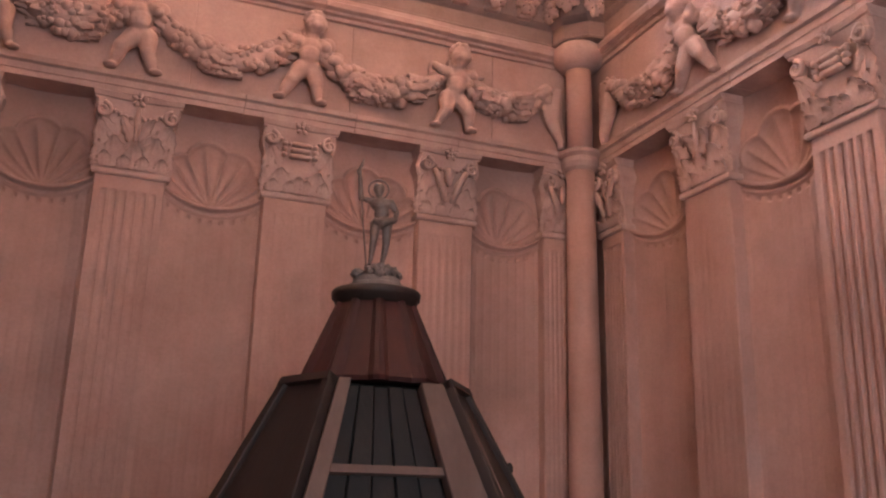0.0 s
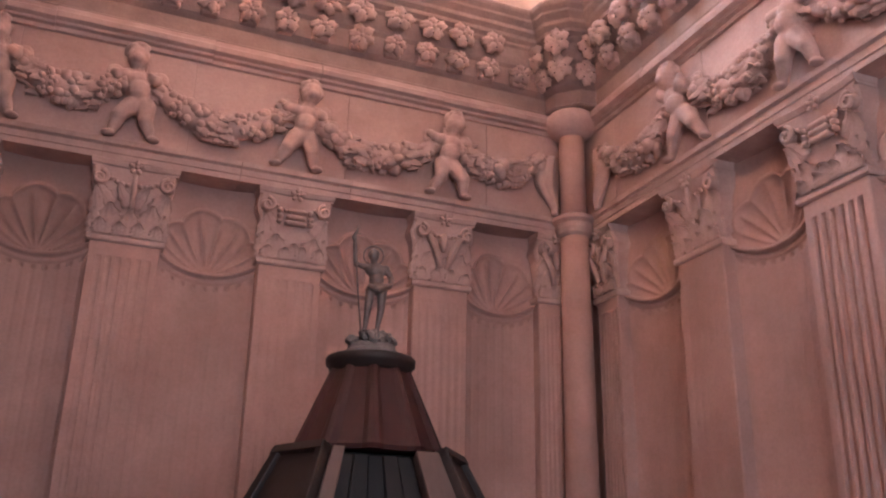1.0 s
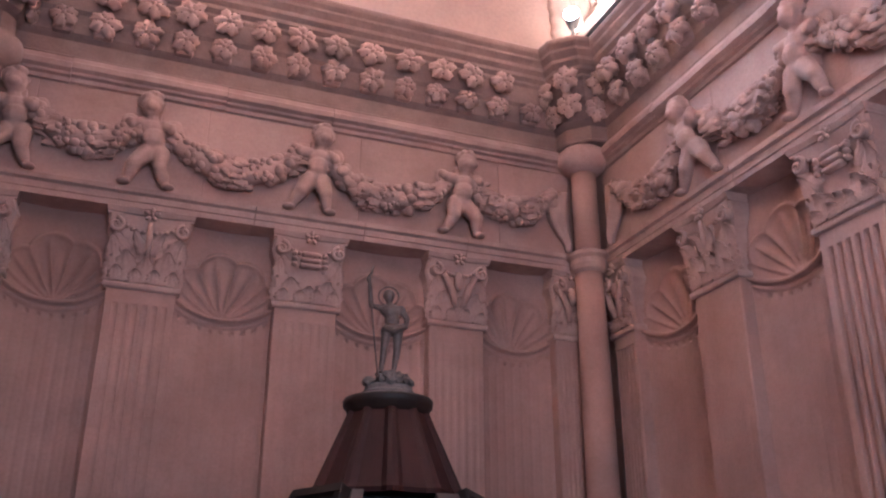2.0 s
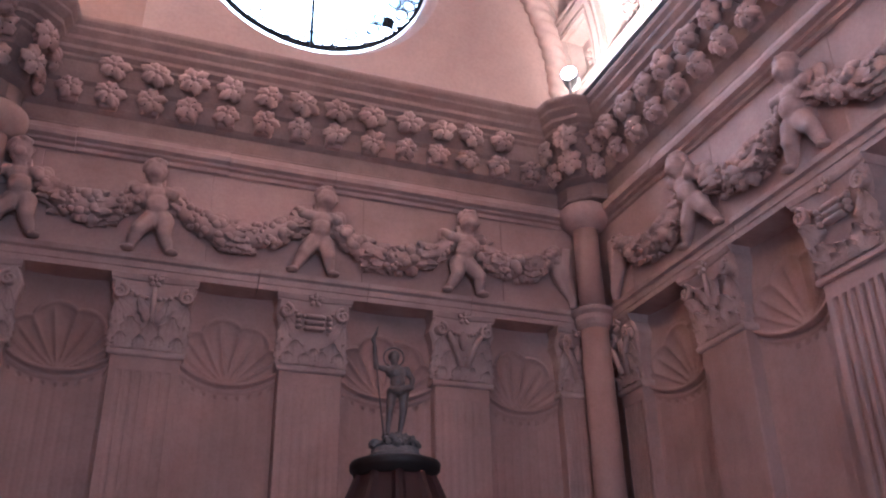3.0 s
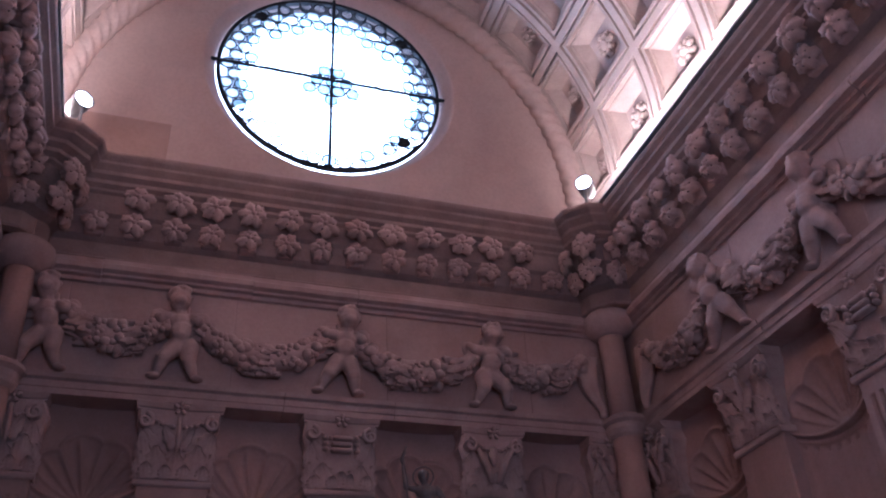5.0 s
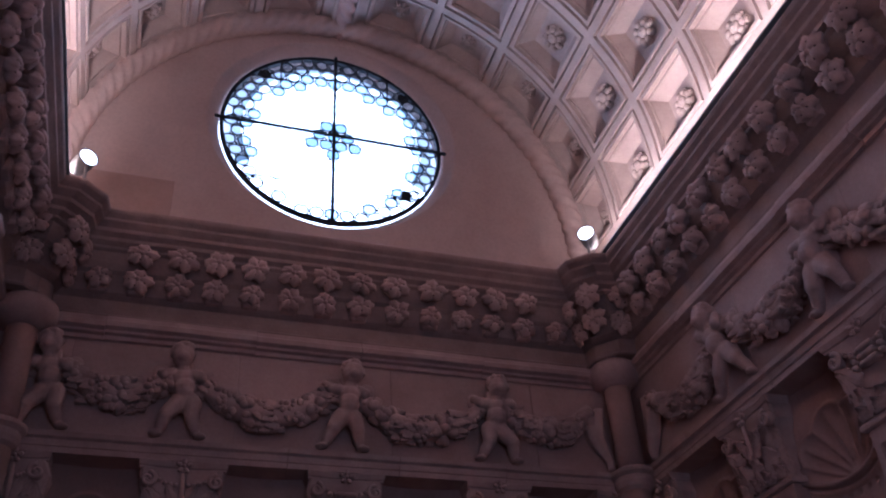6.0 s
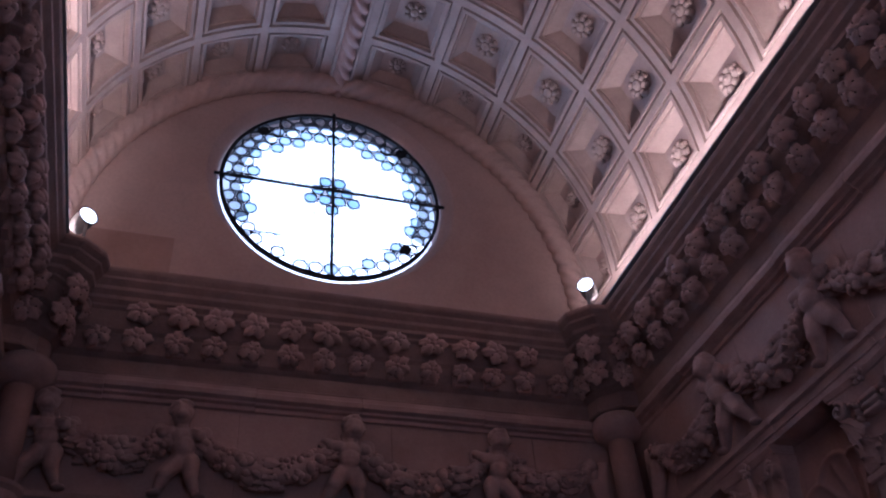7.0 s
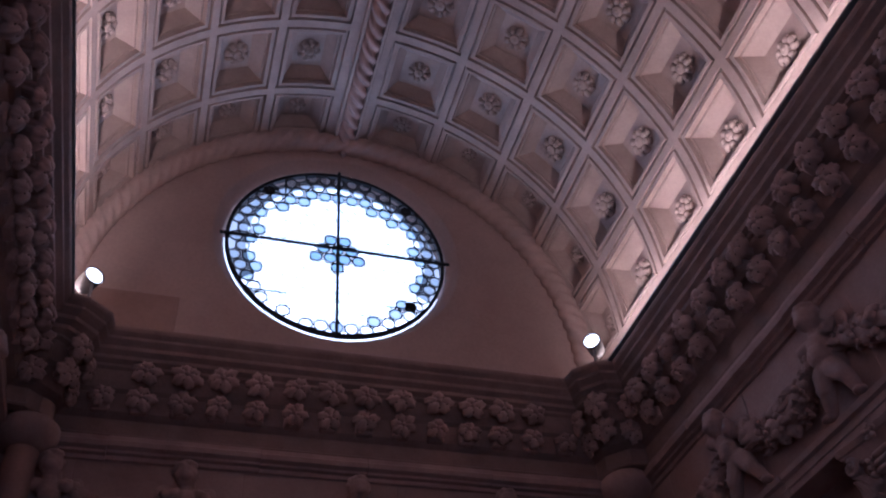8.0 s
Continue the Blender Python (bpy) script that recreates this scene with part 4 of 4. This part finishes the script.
def garland(wall, u0, u1, seed):
    rnd = random.Random(seed)
    thing = empty("garland", WALLS[wall] @ Matrix.Translation(((u0 + u1) / 2, 0, FEET)), "carved stone garland of fruit and leaves hanging on the frieze", "garland", "frieze garlands")
    w = u1 - u0
    fruit, leaves, core = Soup(), Soup(), Soup()

    def at(t):
        return Vector(((t - 0.5) * w, -0.045, 0.385 - 0.255 * w * (1 - (2 * t - 1) ** 2)))

    def thick(t):
        return 0.042 + 0.034 * math.sin(math.pi * t)

    core.tube([at(t / 16) for t in range(17)], [thick(t / 16) * 0.85 for t in range(17)], 10)
    for i in range(150):
        t = rnd.uniform(0.02, 0.98)
        a = rnd.uniform(-2.0, 2.0)
        k = thick(t)
        c = at(t) + Vector((0, -math.cos(a) * k * 0.9, math.sin(a) * k))
        zone = int(t * 7)
        turn_to = rnd.choice((-1, 1))
        if (zone + seed) % 3 == 0:
            leaf(leaves, c + Vector((-0.03 * turn_to, 0.012, 0.01)), c + Vector((0.05 * turn_to, -0.006, rnd.uniform(-0.03, 0.02))), rnd.uniform(0.034, 0.052), 0.018)
        else:
            r = rnd.uniform(0.011, 0.02) if (zone + seed) % 3 == 1 else rnd.uniform(0.017, 0.032)
            fruit.ball(c, (r * rnd.uniform(0.9, 1.3), r, r * rnd.uniform(0.9, 1.2)), None, 8, 5)
    part("core", core, CARVED, thing, smooth=True)
    tagged(part("fruit", fruit, CARVED, thing, "carved fruit", True), kind="stuff")
    tagged(part("leaves", leaves, CARVED, thing, "carved leaves", True), kind="stuff")


for wall, row in FIGURES.items():
    for u, kind in row:
        at = WALLS[wall] @ Matrix.Translation((u, 0, FEET))
        if kind == 3:
            side = 1 if wall in ("north", "west") else -1
            ob = part("drapery", drapery_end(side), CARVED, smooth=True, m=at)
            tagged(ob, label="carved stone drapery hanging on the frieze beside the column", category="drapery", group="frieze drapery")
            continue
        ob = part("child_figure", figures[kind], CARVED, m=at)
        tagged(ob, label="plain stone child figure standing on the architrave", category="statue", group="frieze figures")
    for i in range(len(row) - 1):
        garland(wall, row[i][0] + 0.03, row[i + 1][0] - 0.03, i + len(wall))

# ---------------------------------------------------------------- spotlights and cornice uplights
def spotlight(x, y, target, energy):
    m = look((x, y, 5.17), target) @ Matrix.Scale(0.86, 4)
    thing = empty("spotlight", m, "lit round grey spotlight standing on the cornice", "spotlight", "cornice spotlights")
    part("housing", Soup().lathe([(0.03, 0.16), (0.055, 0.15), (0.062, 0.10), (0.066, 0.0), (0.07, -0.004), (0.062, -0.006), (0.058, 0.004)], 24), WHITEMETAL, thing, smooth=True)
    part("lens", Soup().lathe([(0.001, -0.006), (0.03, -0.005), (0.058, 0.0)], 24), LAMP_FACE, thing, "glowing lens", True)
    part("stem", Soup().tube([m.inverted() @ Vector((x, y, 5.0)), m.inverted() @ Vector((x, y, 5.1)), (0, 0, 0.08)], 0.012, 8), WHITEMETAL, thing)
    lamp("spotlight_beam", "SPOT", m @ Matrix.Translation((0, 0, -0.02)), energy, (1, 0.76, 0.56), spot_size=radians(110), spot_blend=0.6, shadow_soft_size=0.05)


spotlight(1.53, -0.454, (-0.9, -3.2, 5.3), 5)
spotlight(-1.53, -0.454, (0.5, -3.8, 5.4), 5)
spotlight(1.72, BACK + 0.35, (1.5, -0.6, 7.0), 42)
spotlight(-1.72, BACK + 0.35, (-1.5, -0.6, 7.0), 42)


def uplight(x, e, energy):
    m = pose(x, -2.6, LEDGE)
    thing = empty("linear_uplight", m, "long slim uplight lying on the cornice below the vault", "light fitting", "cornice uplights")
    part("housing", Soup().box(-0.03, 0.03, -2.45, 2.4, 0.002, 0.02, 0.004), WHITEMETAL, thing)
    part("diffuser", Soup().box(-0.022, 0.022, -2.42, 2.37, 0.021, 0.024), UPLIGHT_FACE, thing, "glowing strip")
    lamp("uplight_glow", "AREA", look((x, -2.62, LEDGE + 0.04), (x + e * 0.7, -2.62, LEDGE + 1)), energy, WARM, shape="RECTANGLE", size=4.8, size_y=0.05, spread=radians(130))


uplight(HALF - 0.25, 1, 230)
uplight(-HALF + 0.25, -1, 440)

# ---------------------------------------------------------------- font with its wooden cover
FX, FY = 0.025, -1.57


def ngon(r, z, n=8, turn=22.5, bow=0.0):
    return [(r * math.cos(radians(turn + 360 * i / n)), r * math.sin(radians(turn + 360 * i / n)), z) for i in range(n)]


font = empty("baptismal_font", pose(FX, FY, 0), "octagonal stone baptismal font in the middle of the floor", "font")
part("step", Soup().grid([ngon(1.15, 0.0), ngon(1.15, 0.16), ngon(1.13, 0.18)], closed=True, caps=True), STONE, font)
part("basin", Soup().grid([ngon(0.55, 0.182), ngon(0.5, 0.3), ngon(0.5, 0.6), ngon(0.85, 0.85), ngon(0.9, 0.9), ngon(0.9, 1.0)], closed=True, caps=True), STONE, font)

cover = empty("font_cover", pose(FX, FY, 0), "tall dark wooden font cover with boarded panels and bare ribs", "font cover")
FACING = 252.4
CORNERS = [FACING + a for a in (-75, -23, 52, 105, 157, 232)]
REACH = (1.0, 1.0, 1.0, 1.14, 1.0, 1.0)
R0, Z0, R1, Z1 = 0.755, 1.1, 0.292, 1.985


def roof_ring(r, z):
    return [Vector((r * k * math.cos(radians(a)), r * k * math.sin(radians(a)), z)) for a, k in zip(CORNERS, REACH)]


def roof_point(i, f, z, lift):
    """A point of side i of the lower roof: f runs along the side, lift stands off its face."""
    r = R0 + (R1 - R0) * (z - Z0) / (Z1 - Z0)
    ring = roof_ring(r, z)
    p, q = ring[i], ring[(i + 1) % 6]
    side = (q - p).normalized()
    return p.lerp(q, f) + Vector((side.y * 0.9, -side.x * 0.9, 0.43)) * lift


def slab(name, i, low, high, z0, z1, inner, outer, mat, label="", bow=0.0):
    """A board on side i of the roof, from its span low at z0 to its span high at z1, with eased edges."""
    rows, n = [], 8
    for k in range(n + 1):
        t = k / n
        z = z0 + (z1 - z0) * t
        g = (z - Z0) / (Z1 - Z0)
        f0, f1 = low[0] + (high[0] - low[0]) * g, low[1] + (high[1] - low[1]) * g
        sway = bow * math.sin(math.pi * t)
        e = min(0.006, (f1 - f0) * 0.2)
        rows.append([roof_point(i, f0 + sway, z, inner), roof_point(i, f1 + sway, z, inner), roof_point(i, f1 + sway, z, outer - 0.004),
                     roof_point(i, f1 - e + sway, z, outer), roof_point(i, f0 + e + sway, z, outer), roof_point(i, f0 + sway, z, outer - 0.004)])
    return part(name, Soup().grid(rows, closed=True, caps=True), mat, cover, label)


part("lower_core", Soup().grid([roof_ring(R0 - 0.05, 1.004), roof_ring(R0 - 0.05, 1.1), roof_ring(R1 - 0.05, 1.955), roof_ring(R1 - 0.09, 1.98)], closed=True, caps=True), SLATWOOD, cover)
for i in range(6):
    if i == 1:
        for k in range(5):
            a, b = 0.085 + 0.138 * k, 0.10 + 0.130 * k
            slab("board", i, (a, a + 0.132), (b, b + 0.125), 1.1, 1.97, -0.045, -0.016 + 0.005 * (k % 2), SLATWOOD)
        slab("rail", i, (0.07, 0.83), (0.07, 0.80), 1.688, 1.712, -0.016, 0.004, RIBWOOD, "thin pale wooden rail")
        slab("rib", i, (0.0, 0.075), (0.02, 0.13), 1.1, 1.975, -0.03, 0.022, RIBWOOD, "bare pale wooden rib")
        slab("rib", i, (0.80, 0.985), (0.775, 0.985), 1.1, 1.975, -0.03, 0.018, RIBWOOD, "broad bare pale wooden rib", -0.012)
    else:
        slab("panel", i, (0.01, 0.99), (0.01, 0.99), 1.1, 1.985, -0.03, 0.012, DARKWOOD)
        slab("edge_strip", i, (0.0, 0.07), (0.0, 0.13), 1.1, 1.989, 0.006, 0.030, DARKWOOD)
        slab("edge_strip", i, (0.93, 1.0), (0.87, 1.0), 1.1, 1.989, 0.006, 0.030, DARKWOOD)
        slab("top_rail", i, (0.0, 1.0), (0.0, 1.0), 1.965, 1.990, -0.02, 0.034, DARKWOOD)
slab("bead", 2, (0.22, 0.25), (0.30, 0.36), 1.1, 1.90, 0.010, 0.020, RIBWOOD, "thin pale worn strip")
knob = roof_point(2, 0.98, 1.72, 0.03)
part("knob", Soup().lathe([(0.008, -0.02), (0.014, -0.012), (0.014, 0.006), (0.009, 0.016), (0.002, 0.02)], 12, Matrix.Translation(knob)), DARKWOOD, cover, "small wooden knob", True)
n = 10
rows = []
for z, r in ((1.985, 0.262), (2.0, 0.27), (2.012, 0.262), (2.28, 0.145)):
    pts = ngon(r, z, n, 5)
    rows.append([p for i in range(n) for p in (Vector(pts[i]), Vector(pts[i]).lerp(Vector(pts[(i + 1) % n]), 0.12) * 1.0, Vector(pts[i]).lerp(Vector(pts[(i + 1) % n]), 0.24) * 0.94 + Vector((0, 0, z * 0.06)), Vector(pts[i]).lerp(Vector(pts[(i + 1) % n]), 0.76) * 0.94 + Vector((0, 0, z * 0.06)), Vector(pts[i]).lerp(Vector(pts[(i + 1) % n]), 0.88))])
part("upper_hood", Soup().grid(rows, closed=True, caps=True), REDWOOD, cover, "red-brown fluted wooden hood")
part("rim", Soup().lathe([(0.13, 2.268), (0.146, 2.278), (0.150, 2.292), (0.158, 2.298), (0.160, 2.318), (0.155, 2.326), (0.13, 2.332), (0.09, 2.338)], 28), DARKWOOD, cover, "dark moulded rim", True)
part("plinth", Soup().lathe([(0.098, 2.335), (0.098, 2.350), (0.088, 2.356), (0.084, 2.372), (0.08, 2.375)], 24), ROCK, cover, smooth=False)
rk, rnd = Soup(), random.Random(8)
for i in range(60):
    a, rr = rnd.uniform(0, 6.28), 0.088 * math.sqrt(rnd.uniform(0, 1))
    axes = Euler((rnd.uniform(0, 3), rnd.uniform(0, 3), rnd.uniform(0, 3))).to_matrix()
    rk.ball((rr * math.cos(a), rr * math.sin(a), 2.380 + 0.034 * (1 - (rr / 0.09) ** 2) + rnd.uniform(-0.004, 0.008)), (rnd.uniform(0.01, 0.024), rnd.uniform(0.01, 0.022), rnd.uniform(0.008, 0.018)), None, 5, 3, axes)
part("rocky_mound", rk, ROCK, cover, "small rocky mound")


def statuette():
    """A plain standing bronze form with one raised arm, a staff and a ring behind the head."""
    so = Soup()
    limb(so, [(-0.008, 0, 0.165), (-0.016, -0.014, 0.09), (-0.024, 0.004, 0.01)], [0.0205, 0.0135, 0.008])
    limb(so, [(0.034, 0, 0.165), (0.032, -0.004, 0.09), (0.020, 0.004, 0.012)], [0.0205, 0.014, 0.008])
    so.ball((-0.024, -0.01, 0.006), (0.010, 0.022, 0.008))
    so.ball((0.021, -0.01, 0.007), (0.010, 0.022, 0.008))
    so.ball((0.014, 0, 0.172), (0.036, 0.026, 0.026))
    so.ball((0.012, 0, 0.205), (0.029, 0.022, 0.034))
    so.ball((0.006, 0, 0.240), (0.040, 0.025, 0.028))
    so.ball((-0.002, -0.006, 0.296), (0.020, 0.022, 0.025))
    so.ball((-0.002, 0.004, 0.303), (0.023, 0.020, 0.022))
    so.tube([(0.004, 0, 0.25), (-0.001, -0.002, 0.28)], 0.012, 8)
    limb(so, [(-0.03, 0, 0.252), (-0.066, -0.008, 0.258), (-0.074, -0.015, 0.335)], [0.0135, 0.011, 0.0085])
    limb(so, [(0.044, 0, 0.25), (0.066, 0.004, 0.215), (0.062, -0.012, 0.18)], [0.0135, 0.011, 0.009])
    so.ball((0.052, -0.012, 0.178), (0.02, 0.012, 0.012))
    so.tube([(0.05, -0.02, 0.178), (0.016, -0.03, 0.160), (-0.02, -0.02, 0.172)], [0.010, 0.014, 0.010], 8)
    me = fused("statuette_body", so, 0.0035, 3, BRONZE)
    s2 = Soup().add([v.co for v in me.vertices], [tuple(p.vertices) for p in me.polygons])
    s2.tube([(-0.002 + 0.037 * math.cos(a), 0.012, 0.302 + 0.037 * math.sin(a)) for a in [2 * math.pi * i / 28 for i in range(28)]], 0.0032, 6, closed=True)
    s2.tube([(-0.035, -0.015, -0.01), (-0.058, -0.016, 0.18), (-0.074, -0.018, 0.37)], 0.003, 6)
    s2.tube([(-0.074, -0.018, 0.335), (-0.082, -0.016, 0.36), (-0.07, -0.018, 0.38), (-0.062, -0.018, 0.41)], [0.004, 0.007, 0.006, 0.002], 6)
    return s2.mesh("statuette", BRONZE, True)


ob = part("statuette", statuette(), BRONZE, m=pose(FX - 0.005, FY, 2.418, 0, 0, -14))
tagged(ob, label="small weathered bronze standing statuette on a rocky mound", category="statuette")
